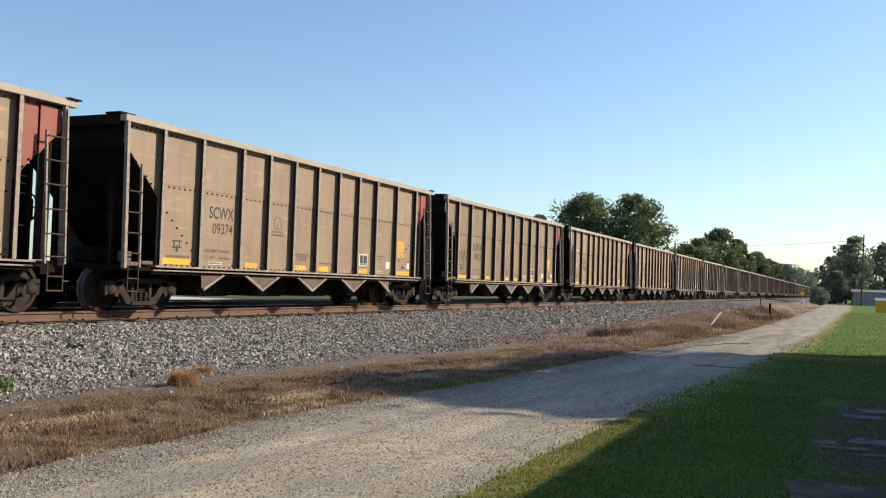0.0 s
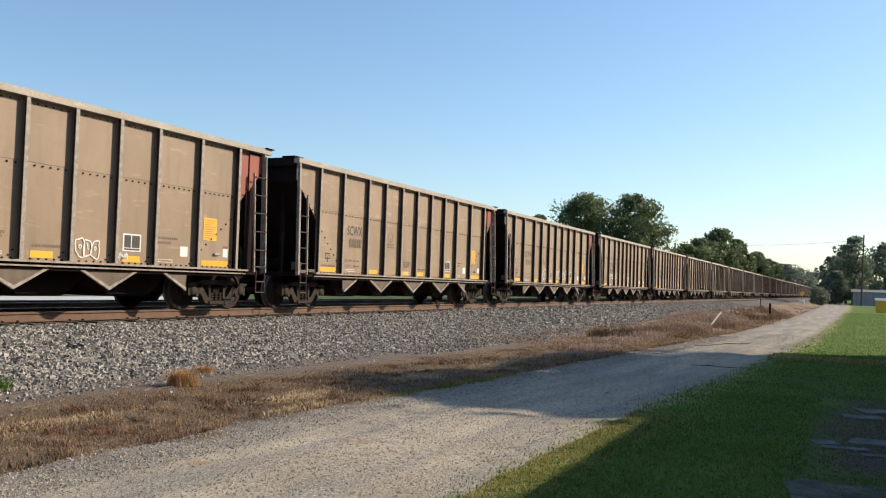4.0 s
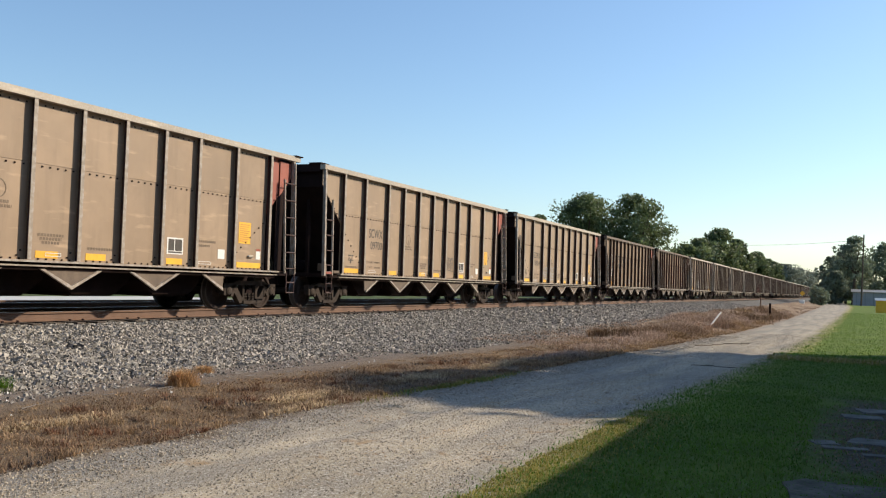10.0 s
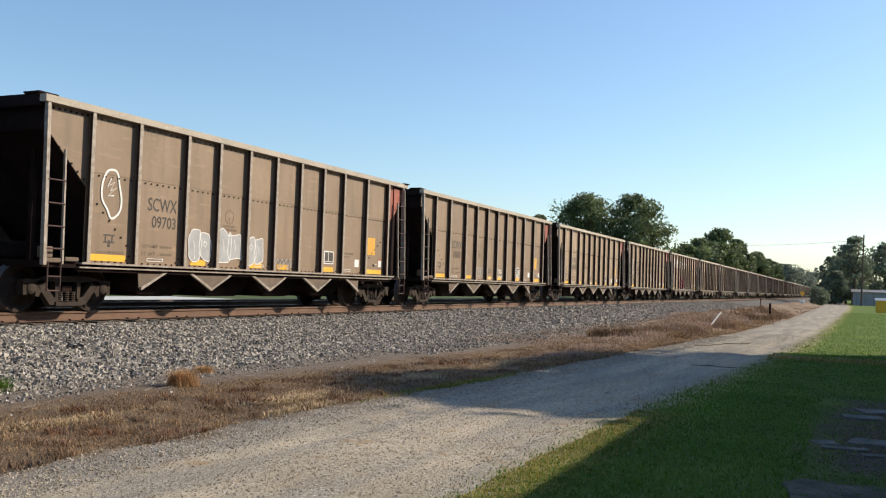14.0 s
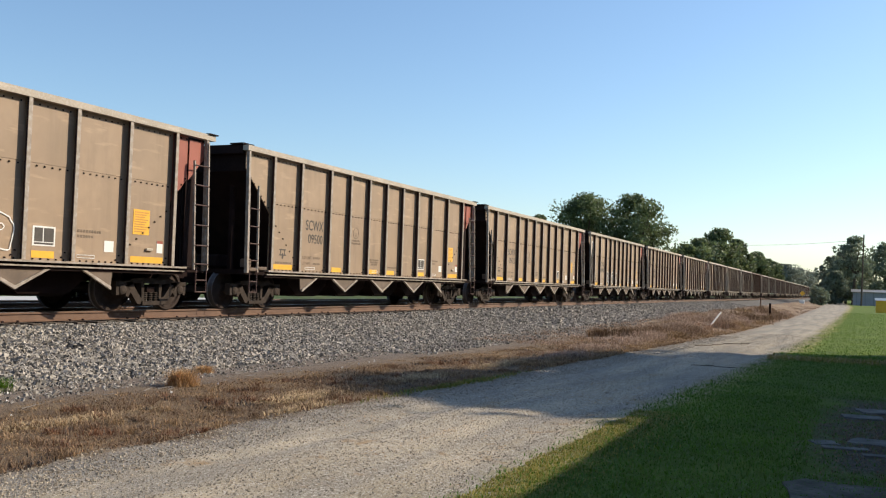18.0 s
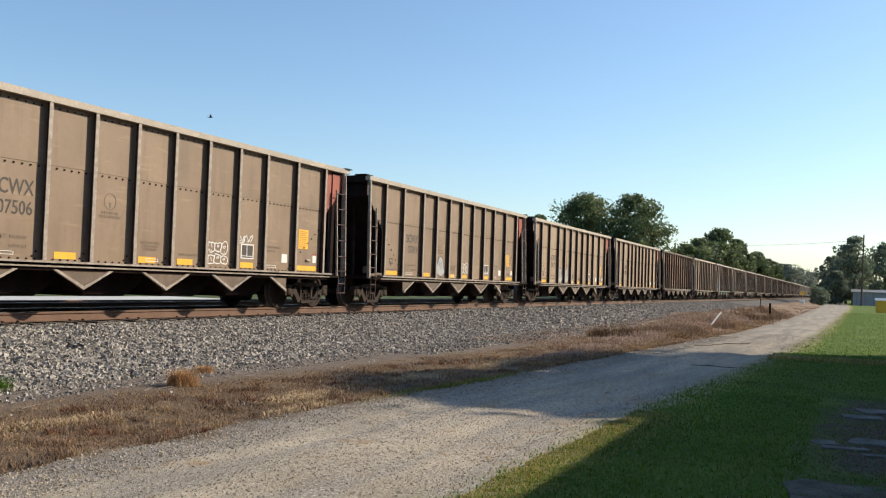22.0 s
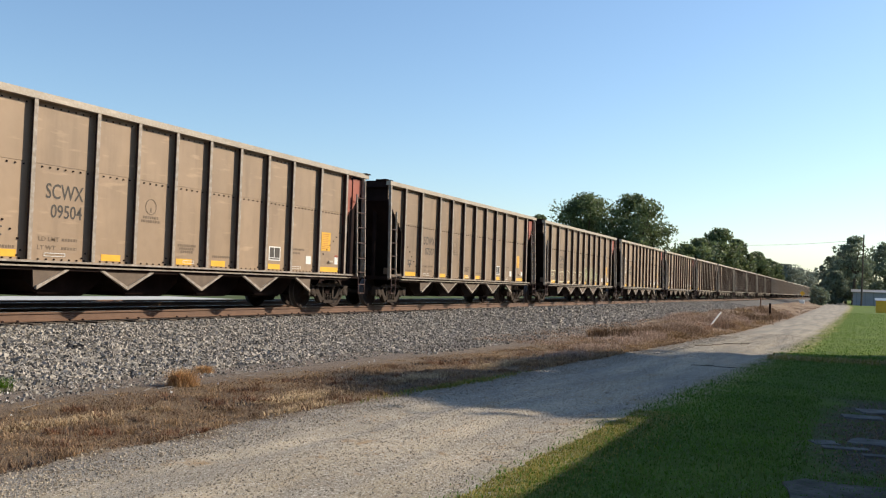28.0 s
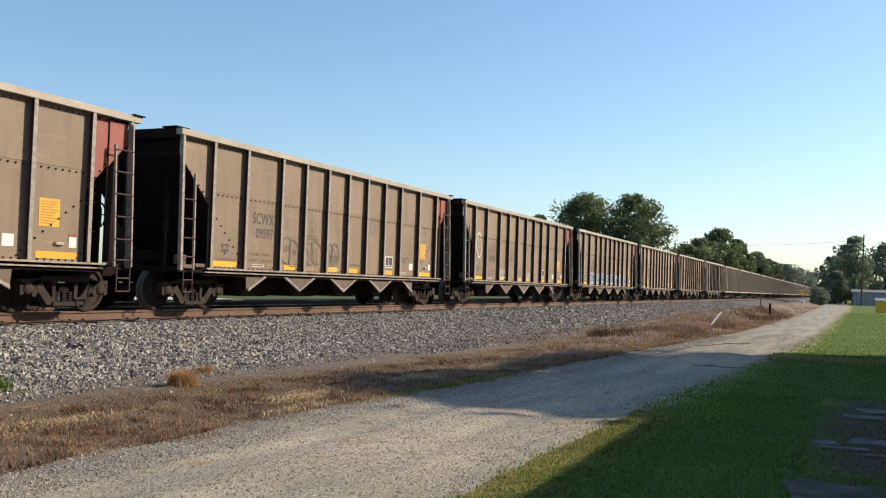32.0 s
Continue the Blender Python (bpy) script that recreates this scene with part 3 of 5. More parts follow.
def coal_car(kind):
    """A four-bay steel coal hopper: kind 'tan' with eleven stakes, 'brown' with thirteen."""
    brown = kind == "brown"
    stakes, seam = (STAKES_B, SEAM_B) if brown else (STAKES_A, SEAM)
    paint, stake_paint = (TAN_BROWN, STAKE_DARK) if brown else (TAN_DULL if kind == 'dull' else TAN, STAKE)
    chord_paint = STAKE_DARK if brown else CHORD
    car = thing("coal_car", "brown steel coal hopper car with faded orange marks on rails" if brown else
                "dusty tan steel coal hopper car with red end panel on rails", "freight car", "cars of the coal train")
    ends = [0.0, *stakes, BODY]
    sw = 0.10
    bolts = bmesh.new()
    # side sheets between the posts
    for i in range(1, len(ends) - 2):
        a, b = ends[i] + 0.003, ends[i + 1] - 0.003
        part("side_panel", boxes((a, b, PANEL_Y, PANEL_Y + 0.02, 0.97, seam)), paint, car)
        part("side_panel", boxes((a, b, PANEL_Y - 0.008, PANEL_Y + 0.014, seam + 0.003, 3.88)), paint, car)
        n = max(4, int((b - a) / 0.17))
        rows_of_bolts(bolts, [(a + 0.13, 3.79, b - 0.1, 3.79, n), (a + 0.13, seam - 0.05, b - 0.1, seam - 0.05, n), (a + 0.13, 1.0, b - 0.1, 1.0, n), (b - 0.16, 1.05, b - 0.08, 1.14, 2)], 0.014)
        if i == 1:
            rows_of_bolts(bolts, [(a + 0.12, 2.28, b - 0.15, 1.35, 7)])
        if i == len(ends) - 3:
            rows_of_bolts(bolts, [(a + 0.05, 1.25, b - 0.12, 2.15, 8)])
    for x in stakes:
        # Second box is the web, coloured as dark as the shaded recess.
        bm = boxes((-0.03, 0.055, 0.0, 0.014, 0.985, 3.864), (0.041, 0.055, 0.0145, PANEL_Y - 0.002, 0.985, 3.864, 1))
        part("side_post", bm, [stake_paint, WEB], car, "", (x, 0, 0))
    # end sheets with the sloping cut
    e0, e1 = stakes[0] - 0.003, stakes[-1] + 0.003
    flat("end_panel", [(0.06, 3.88), (e0, 3.88), (e0, 2.42), (0.06, 3.45)], paint, car, PANEL_Y, 0.02)
    z1 = 2.42 if not brown else 2.6
    split = (e1 + BODY) / 2 - 0.02
    zm = z1 + (3.42 - z1) * (split - e1) / (BODY - e1)
    flat("red_panel", [(e1, 3.88), (split, 3.88), (split, zm), (e1, z1 - 0.05)], RED, car, PANEL_Y, 0.02, "dull red end sheet")
    flat("red_panel", [(split + 0.02, 3.80), (BODY - 0.03, 3.80), (BODY - 0.03, 3.40), (split + 0.02, zm)], RED, car, PANEL_Y - 0.03, 0.02, "dull red end sheet")
    rows_of_bolts(bolts, [(0.1, 3.80, e0 - 0.05, 3.80, 8), (0.1, 3.36, e0 - 0.08, 2.56, 7), (0.1, 3.75, 0.1, 3.4, 4), (e1 + 0.06, 3.80, BODY - 0.2, 3.80, 5), (e1 + 0.08, z1 + 0.06, split - 0.05, zm + 0.02, 4)])
    tagged(part("bolts", bolts, SHADE_GRIME, car), kind="stuff")
    # far side in one piece
    bm = prism(bmesh.new(), [(0.06, 3.88), (BODY, 3.88), (BODY, 3.4), (e1, 2.42), (e1, 0.97), (e0, 0.97), (e0, 2.42), (0.06, 3.45)], CAR_W - PANEL_Y - 0.02, CAR_W - PANEL_Y)
    part("far_side_wall", bm, paint, car)
    # chords, sills, corner posts
    for a, b in ((-0.01, PANEL_Y + 0.02), (CAR_W - PANEL_Y - 0.02, CAR_W + 0.01)):
        part("top_chord", prism(bmesh.new(), [(a, 3.865), (b, 3.865), (b, 3.995), (a, 3.995)], -0.06, BODY + 0.24, "x"), chord_paint, car)
        # Thin pale ledge; the recessed web below takes the shade-darkened colour.
        bm = boxes((0.95, BODY - 0.6, a - 0.02 if a < 1 else a, b if a < 1 else b + 0.02, 0.938, 0.975), (0.95, BODY - 0.6, a + 0.10, b - 0.02, 0.80, 0.938, 1), (0.95, BODY - 0.6, a + 0.04, b - 0.02, 0.862, 0.89))
        part("side_sill", bm, [STAKE, SHADE_GRIME], car)
    for x0, x1 in ((-0.06, 0.24), (BODY - 0.16, BODY + 0.16)):
        part("end_chord", boxes((x0, x1, PANEL_Y + 0.02, CAR_W - PANEL_Y - 0.02, 3.80, 4.01)), SHADE_GRIME, car)
    part("cap_plate", boxes((BODY - 0.02, BODY + 0.30, -0.05, 0.35, 3.997, 4.02)), SHADE_GRIME, car)
    part("cap_plate", boxes((-0.12, 0.32, 0.1, 0.5, 4.01, 4.045)), SHADE_GRIME, car)
    for x0, x1 in ((0.0, 0.075), (BODY - 0.045, BODY + 0.03)):
        bm = bmesh.new()
        prism(bm, [(-0.06, 0.90), (0.03, 0.90), (0.08, 3.86), (0.0, 3.86)], x0, x1, "x")
        part("corner_post", bm, stake_paint, car)
        part("corner_post", boxes((x0, x1, CAR_W - 0.1, CAR_W, 0.90, 3.86)), STAKE, car)
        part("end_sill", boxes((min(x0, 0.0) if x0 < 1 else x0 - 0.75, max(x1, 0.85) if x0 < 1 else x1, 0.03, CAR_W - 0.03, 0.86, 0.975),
                                   (0.85, 2.5, PANEL_Y + 0.03, CAR_W - PANEL_Y - 0.03, 0.915, 0.94) if x0 < 1 else (BODY - 2.5, x0 - 0.75, PANEL_Y + 0.03, CAR_W - PANEL_Y - 0.03, 0.915, 0.94)), SHADE_GRIME, car)
    for f in (False, True):
        slope_sheet(car, f)
        coupler(car, f)
    ladder(car, 0.06, 0.46, (2.46, 2.03, 1.61, 1.2), 3.0, 3.05, -0.01, 0.04)
    ladder(car, BODY - 0.46, BODY + 0.0, (3.24, 2.80, 2.36, 1.91, 1.46, 1.05), 3.34, 3.8)
    # hopper bays, gusset plates, doors
    apex = (3.0, 5.16, 7.42, 9.64, 11.86) if brown else (2.66, 4.95, 7.28, 9.56, 11.86)
    for a, b in zip(apex, apex[1:]):
        part("hopper_bay", prism(bmesh.new(), [(a + 0.05, 0.95), (b - 0.05, 0.95), (b - 0.18, 0.62), (b - 0.55, 0.36), (a + 0.55, 0.36), (a + 0.18, 0.62)], 0.62, CAR_W - 0.62), SHADE_GRIME, car)
        part("hopper_door", prism(bmesh.new(), [(a + 0.5, 0.36), (b - 0.5, 0.36), (b - 0.6, 0.31), (a + 0.6, 0.31)], 0.7, CAR_W - 0.7), SHADE_GRIME, car)
    for i, a in enumerate(apex):
        w = 0.74
        l, r = (0.06 if i == 0 and not brown else w), (0.06 if i == 4 and not brown else w)
        g = flat("gusset", [(a - l, 0.82), (a + r, 0.82), (a + 0.03, 0.49), (a - 0.03, 0.49)], GUSSET, car, 0.10, 0.02)
        bm = bmesh.new()
        for q in ([-l] if l > 0.1 else []) + ([r] if r > 0.1 else []):
            prism(bm, [(a + q * 1.02, 0.82), (a + q * 0.88, 0.82), (a, 0.52), (a, 0.45)], 0.05, 0.10)
        part("gusset_flange", bm, STAKE, g)
    part("center_sill", boxes((-0.05, BODY + 0.05, CAR_W / 2 - 0.2, CAR_W / 2 + 0.2, 0.62, 0.95)), SHADE_GRIME, car)
    part("reservoir", bevelled(boxes((0.5, 1.1, 1.2, 1.9, 1.0, 1.35)), 0.06), SHADE_GRIME, car)
    bm = bmesh.new()
    for i in range(16):
        a0, a1 = 2 * math.pi * i / 16, 2 * math.pi * (i + 1) / 16
        tube(bm, (BODY - 0.28, 0.62 + 0.28 * math.cos(a0), 1.95 + 0.28 * math.sin(a0)), (BODY - 0.28, 0.62 + 0.28 * math.cos(a1), 1.95 + 0.28 * math.sin(a1)), 0.018, seg=5)
        if i % 4 == 0:
            tube(bm, (BODY - 0.32, 0.62, 1.95), (BODY - 0.28, 0.62 + 0.28 * math.cos(a0), 1.95 + 0.28 * math.sin(a0)), 0.014, seg=5)
    tube(bm, (BODY - 0.4, 0.62, 1.95), (BODY - 0.25, 0.62, 1.95), 0.05)
    part("brake_wheel", bm, SHADE_GRIME, car)
    part("brake_stand", bevelled(boxes((BODY - 0.42, BODY - 0.32, 0.42, 1.35, 0.98, 2.75)), 0.02), SHADE_GRIME, car)
    for z in (2.5, 2.36, 2.18, 1.6):
        part("grab_bar", tube(bmesh.new(), (13.7, 0.25, z), (BODY - 0.36, 0.5, z), 0.014, seg=5), SHADE_GRIME, car)
    bm = bmesh.new()
    for x in (13.74, 14.02):
        tube(bm, (x, 0.5, 0.98), (x, 0.5, 2.75), 0.02, seg=5)
    for i in range(8):
        tube(bm, (13.74, 0.5, 1.1 + 0.21 * i), (14.02, 0.5, 1.1 + 0.21 * i), 0.013, seg=5)
    part("inner_ladder", bm, SHADE_GRIME, car)
    part("brake_gear_box", bevelled(boxes((BODY - 0.36, BODY - 0.2, 0.5, 0.85, 1.72, 2.12)), 0.03), SHADE_GRIME, car)
    part("end_shear_plate", boxes((BODY - 0.36, BODY - 0.045, 0.3, 0.32, 0.99, 3.2)), SHADE_GRIME, car)
    part("end_rod", tube(bmesh.new(), (-0.03, 1.55, 1.0), (-0.03, 1.55, 3.7), 0.022, seg=6), TRUCK, car)
    part("brake_bracket", bevelled(boxes((0.12, 0.32, 0.05, 0.25, 1.03, 1.24), (0.52, 0.86, -0.04, 0.1, 0.975, 1.06), (0.06, 0.45, -0.035, 0.02, 0.94, 1.03)), 0.015), STAKE_DARK, car)
    # coal inside
    r = random.Random(4)
    bm = bmesh.new()
    cols = [[bm.verts.new((x, y, 3.66 + 0.28 * max(0, 1 - abs(y - CAR_W / 2) / 1.5) + r.uniform(-0.08, 0.08))) for y in (0.21, 0.6, 1.1, 1.62, 2.1, 2.6, CAR_W - 0.21)] for x in np.linspace(0.2, BODY - 0.2, 22)]
    for p, q in zip(cols, cols[1:]):
        for i in range(6):
            bm.faces.new((p[i], q[i], q[i + 1], p[i + 1]))
    part("coal_load", bm, COAL, car, "heaped black coal")
    # reflectors and notices
    Y = PANEL_Y
    if brown:
        for x0, x1, za, zb in ((1.42, 2.03, 1.02, 1.27), (5.5, 6.0, 1.02, 1.14), (8.62, 9.08, 1.02, 1.14), (10.95, 11.4, 1.02, 1.14), (13.05, 13.5, 1.02, 1.16)):
            flat("reflector", rect(x0, x1, za, zb), ORANGE, car, label="faded orange reflector patch")
        flat("notice", rect(1.75, 1.97, 1.6, 1.86), WHITE, car, label="small white notice")
        flat("notice", rect(9.0, 9.2, 1.45, 1.58), WHITE, car, label="small white notice")
        flat("notice", rect(13.3, 13.42, 1.2, 1.45), WHITE, car, label="small white notice")
        box_x = 9.95
    else:
        for x0, x1 in ((1.26, 2.24), (4.26, 4.78), (6.46, 6.98), (7.66, 8.18), (9.94, 10.46), (12.43, 13.4)):
            flat("reflector", rect(x0, x1, 1.02, 1.15), YELLOW, car, label="yellow reflective strip")
        pl = flat("yellow_notice", rect(12.47, 12.95, 1.6, 2.12), YELLOW, car, label="yellow instruction notice with rows of fine print")
        bm = bmesh.new()
        for i in range(9):
            prism(bm, rect(12.51, 12.91 - 0.05 * (i % 3), 2.05 - 0.05 * i, 2.072 - 0.05 * i), Y - 0.009, Y - 0.0065)
        tagged(part("fine_print", bm, ORANGE, pl), kind="stuff")
        lab = flat("notice", rect(13.2, 13.38, 1.24, 1.50), WHITE, car, label="white notice with a red heading")
        flat("print_line", rect(13.2, 13.38, 1.44, 1.50), RED, lab, Y - 0.008, 0.002)
        flat("notice", rect(11.7, 11.95, 1.2, 1.42), WHITE, car, label="small white notice")
        part("grab_handle", bevelled(boxes((12.85, 13.05, Y - 0.05, Y, 1.27, 1.33)), 0.012), CHORD, car)
        box_x = 9.95
    frame_box = flat("data_box", rect(box_x, box_x + 0.52, 1.24, 1.6), WHITE, car, label="white-framed black data stencil")
    for x0, x1, za, zb in ((0.04, 0.23, 1.315, 1.57), (0.255, 0.485, 1.315, 1.57), (0.04, 0.485, 1.265, 1.3)):
        flat("dark_square", rect(box_x + x0, box_x + x1, za, zb), INK, frame_box, Y - 0.008, 0.002)
    bm = bmesh.new()
    for x0, x1, z in ((3.26, 3.62, 1.35), (3.26, 3.62, 1.19), (5.38, 5.84, 1.95), (5.33, 5.9, 1.87), (6.5, 7.1, 1.42), (6.55, 7.05, 1.35), (6.6, 7.0, 1.28), (7.7, 8.35, 1.22), (1.45, 2.2, 1.17), (11.0, 11.6, 1.55), (11.0, 11.4, 1.45)):
        d = 0.0 if not brown else 0.35
        x = x0 + d
        while x < x1 + d:
            prism(bm, rect(x, min(x1 + d, x + 0.05), z, z + 0.05), Y - 0.005, Y - 0.002)
            x += 0.07
    tagged(part("stencil_print", bm, FADED_INK, car), kind="stuff")
    bm = bmesh.new()
    for x0, x1 in ((2.85, 3.35), (6.68, 7.05), (11.0, 11.45)):
        for r in ((x0, x1, 1.055, 1.065), (x0, x1, 1.11, 1.12), (x0, x0 + 0.01, 1.055, 1.12), (x1 - 0.01, x1, 1.055, 1.12)):
            prism(bm, rect(*r), Y - 0.012, Y - 0.009)
    tagged(part("white_stencil_frame", bm, WHITE, car), kind="stuff")
    bm = bmesh.new()
    if not brown:
        for i in range(20):
            a0, a1 = 2 * math.pi * i / 20, 2 * math.pi * (i + 1) / 20
            prism(bm, [(5.61 + 0.17 * r_ * math.sin(a), 2.2 + 0.17 * r_ * math.cos(a)) for a, r_ in ((a0, 1), (a1, 1), (a1, 0.88), (a0, 0.88))], Y - 0.005, Y - 0.002)
        prism(bm, rect(5.59, 5.63, 2.08, 2.18), Y - 0.005, Y - 0.002)
        part("round_stencil", bm, FADED_INK, car)
        bm = bmesh.new()
    for r in ((1.62, 1.92, 1.38, 1.41), (1.62, 1.92, 1.52, 1.55), (1.66, 1.69, 1.38, 1.55), (1.84, 1.87, 1.38, 1.55), (1.74, 1.80, 1.30, 1.44)):
        prism(bm, rect(*r), Y - 0.005, Y - 0.002)
    part("axle_stencil", bm, INK, car)
    truck(car, BODY / 2 - 6.19)
    truck(car, BODY / 2 + 6.19)
    return car


def far_coal_car():
    """The same car for the tail of the train, which never comes near: its pieces joined."""
    car = thing("coal_car", "tan steel coal hopper car far down the line", "freight car", "cars of the coal train")
    Y = PANEL_Y
    bm = boxes((1.1, 13.6, Y, CAR_W - Y, 0.97, 3.88))
    prism(bm, [(0.06, 3.88), (1.1, 3.88), (1.1, 2.42), (0.06, 3.45)], Y, CAR_W - Y)
    prism(bm, [(13.6, 3.88), (14.55, 3.88), (14.55, 3.45), (13.6, 2.42)], Y, CAR_W - Y)
    part("body", bm, TAN, car)
    for x in STAKES_A:
        part("side_post", boxes((x - 0.05, x + 0.05, 0, Y, 0.985, 3.87), (x - 0.05, x + 0.05, CAR_W - Y, CAR_W, 0.985, 3.87)), STAKE, car)
    part("top_chord", boxes((-0.06, BODY + 0.1, -0.01, 0.2, 3.865, 3.995), (-0.06, BODY + 0.1, CAR_W - 0.2, CAR_W + 0.01, 3.865, 3.995)), CHORD, car)
    part("end_chord", boxes((-0.06, 0.2, 0.2, CAR_W - 0.2, 3.8, 4.01), (BODY - 0.2, BODY + 0.06, 0.2, CAR_W - 0.2, 3.8, 4.01)), SHADE_GRIME, car)
    part("side_sill", boxes((0, BODY, -0.03, CAR_W + 0.03, 0.84, 0.975)), STAKE, car)
    part("corner_post", boxes((0, 0.1, -0.03, 0.1, 0.9, 3.86), (BODY - 0.1, BODY, -0.03, 0.1, 0.9, 3.86)), STAKE, car)
    bm = bmesh.new()
    for a, b in zip((2.66, 4.95, 7.28, 9.56), (4.95, 7.28, 9.56, 11.86)):
        prism(bm, [(a + 0.05, 0.84), (b - 0.05, 0.84), (b - 0.5, 0.36), (a + 0.5, 0.36)], 0.3, CAR_W - 0.3)
    part("hopper_bay", bm, SHADE_GRIME, car)
    part("center_sill", boxes((-0.75, BODY + 0.75, 1.45, 1.8, 0.66, 0.9)), SHADE_GRIME, car)
    for x in (BODY / 2 - 6.19, BODY / 2 + 6.19):
        t = part("truck", side_frame(side_frame(boxes((-0.2, 0.2, -0.95, 0.95, 0.33, 0.56)), -1.0), 1.0), TRUCK, car, "", (x, CAR_W / 2, 0))
        for dx in (-0.889, 0.889):
            w = wheelset_mesh(t)
            w.location = (dx, 0, R_WHEEL)
    return car


# ---------------------------------------------------------------- trees
def leaf_cloud(r, clumps, per, leaf, mat_id=0):
    """Small folded leaves gathered in clumps: each clump (x, y, z, radius)."""
    c = np.repeat(np.array(clumps), per, axis=0)
    n = len(c)
    d = r.normal(size=(n, 3))
    d /= np.linalg.norm(d, axis=1)[:, None]
    rad = c[:, 3:4] * r.uniform(0.35, 1.0, (n, 1)) ** 0.6
    p = c[:, :3] + d * rad * np.array([1, 1, 0.8])
    a = r.normal(size=(n, 3))
    a /= np.linalg.norm(a, axis=1)[:, None]
    b = np.cross(a, d + 0.3 * r.normal(size=(n, 3)))
    b /= np.linalg.norm(b, axis=1)[:, None] + 1e-6
    s = leaf * r.uniform(0.6, 1.4, (n, 1))
    v = np.stack([p - a * s, p + b * s * 0.6, p + a * s, p - b * s * 0.6], 1).reshape(-1, 3)
    return v, np.arange(n * 4).reshape(-1, 4)


def tree(name, label, x, y, h, spread, seed, mat=None, base=0.3, leaf=0.22, per=95, clumps=110):
    r = np.random.RandomState(seed)
    t = thing(name, label, "tree", "trees by the line", (x, y, float(ground_z(x, y))))
    bm = bmesh.new()
    top = Vector((r.uniform(-0.4, 0.4), r.uniform(-0.4, 0.4), h * 0.62))
    tube(bm, (0, 0, -0.3), top, 0.028 * h, 0.012 * h, 8)
    cl = []
    for i in range(9):
        a, zz = r.uniform(0, 6.28), r.uniform(0.3, 0.6)
        tip = Vector((math.cos(a) * spread * r.uniform(0.45, 0.8), math.sin(a) * spread * r.uniform(0.45, 0.8), h * r.uniform(0.5, 0.88)))
        tube(bm, top * zz / 0.62, tip, 0.011 * h, 0.003 * h, 6)
        cl.append((*tip, spread * 0.33))
    part("trunk", bm, BARK, t)
    for i in range(clumps):
        a, zz = r.uniform(0, 6.28), r.uniform(base, 0.95)
        prof = math.sin(math.pi * min(1, (zz - base + 0.12) / (1.08 - base))) ** 0.6
        q = spread * prof * r.uniform(0.15, 0.95)
        cl.append((math.cos(a) * q, math.sin(a) * q, h * zz, spread * r.uniform(0.16, 0.30)))
    v, f = leaf_cloud(r, cl, per, leaf)
    v[:, 2] = np.minimum(v[:, 2], h)
    crown = from_arrays("crown", v, f, mat or LEAF)
    crown.parent = t
    return t


tree("broadleaf_tree", "tall broad green tree with an uneven crown", 150, 40.3, 17.6, 7.0, 1, clumps=150)
tree("broadleaf_tree", "tall broad green tree with an uneven crown", 148, 31.5, 17.2, 6.2, 2, clumps=150)
tree("broadleaf_tree", "small green treetop behind the cars", 140, 45.0, 13.4, 3.2, 3, clumps=40)
for i, (px, py, ph, ps) in enumerate(((158, 25.0, 9.6, 4.2), (172, 24.6, 9.8, 4.2), (192, 27.6, 12.6, 4.4), (204, 25.6, 15.6, 5.2), (212, 22.8, 13.6, 4.6), (232, 20.3, 11.8, 4.2),
                                      (262, 19.9, 11.2, 4.2))):
    tree("broadleaf_tree", "leafy green tree beyond the railway line", px, py, ph, ps, 10 + i, leaf=0.26)
for i, (px, py, ph, ps) in enumerate(((380, 22.0, 13.5, 8.0), (430, 20.0, 13.5, 8.0), (470, 30.0, 13.0, 9.0), (520, 18.5, 14.0, 8.0))):
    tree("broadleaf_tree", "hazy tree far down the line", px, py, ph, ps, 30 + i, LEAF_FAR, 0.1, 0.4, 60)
for i, (px, py, ph, ps) in enumerate(((207, 2.7, 10.4, 3.6), (200, -1.0, 14.0, 4.2), (214, -7.0, 13.4, 5.0), (222, 0.4, 12.0, 4.0), (190, 2.2, 6.5, 2.6), (240, -4.0, 11.0, 6.0), (250, 1.5, 9.5, 5.0), (262, 3.5, 7.0, 3.5), (232, -13.0, 13.0, 6.0))):
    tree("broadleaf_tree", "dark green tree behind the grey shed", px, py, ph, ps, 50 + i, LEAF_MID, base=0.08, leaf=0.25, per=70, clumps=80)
for i, (px, py, ph, ps) in enumerate(((168, 4.5, 3.1, 1.8), (176, 4.2, 2.2, 1.5), (162, 3.9, 1.7, 1.0))):
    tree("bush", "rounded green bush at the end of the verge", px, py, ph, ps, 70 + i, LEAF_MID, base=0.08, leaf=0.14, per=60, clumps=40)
# tree behind the camera's side of the lawn, whose shade falls across the road
tree("broadleaf_tree", "tall shade tree beside the low building", 25.4, -9.3, 12.3, 4.2, 80, leaf=0.2, per=70, clumps=140, base=0.5)
tree("broadleaf_tree", "tall shade tree beside the low building", 31.3, -10.0, 12.6, 3.8, 81, leaf=0.2, per=70, clumps=130, base=0.5)

# ---------------------------------------------------------------- low building beside the lawn
hb = thing("low_building", "low plain building beside the lawn", "building", loc=(0, 0, 0))
part("wall", boxes((-9, 29.2, -7.0, -3.15, -0.1, 3.9)), CONCRETE, hb)
part("roof", boxes((-9.2, 29.4, -7.2, -3.02, 3.9, 4.15)), WOOD_GREY, hb)

# added plain wall, unseen behind the camera: cuts low sky light to deepen shade
back = part("wall_south", boxes((-70, 60, -24.0, -23.5, -0.1, 10.5)), CONCRETE)
tagged(back, "added plain wall out of view, blocks low sky light", "wall", kind="structure")

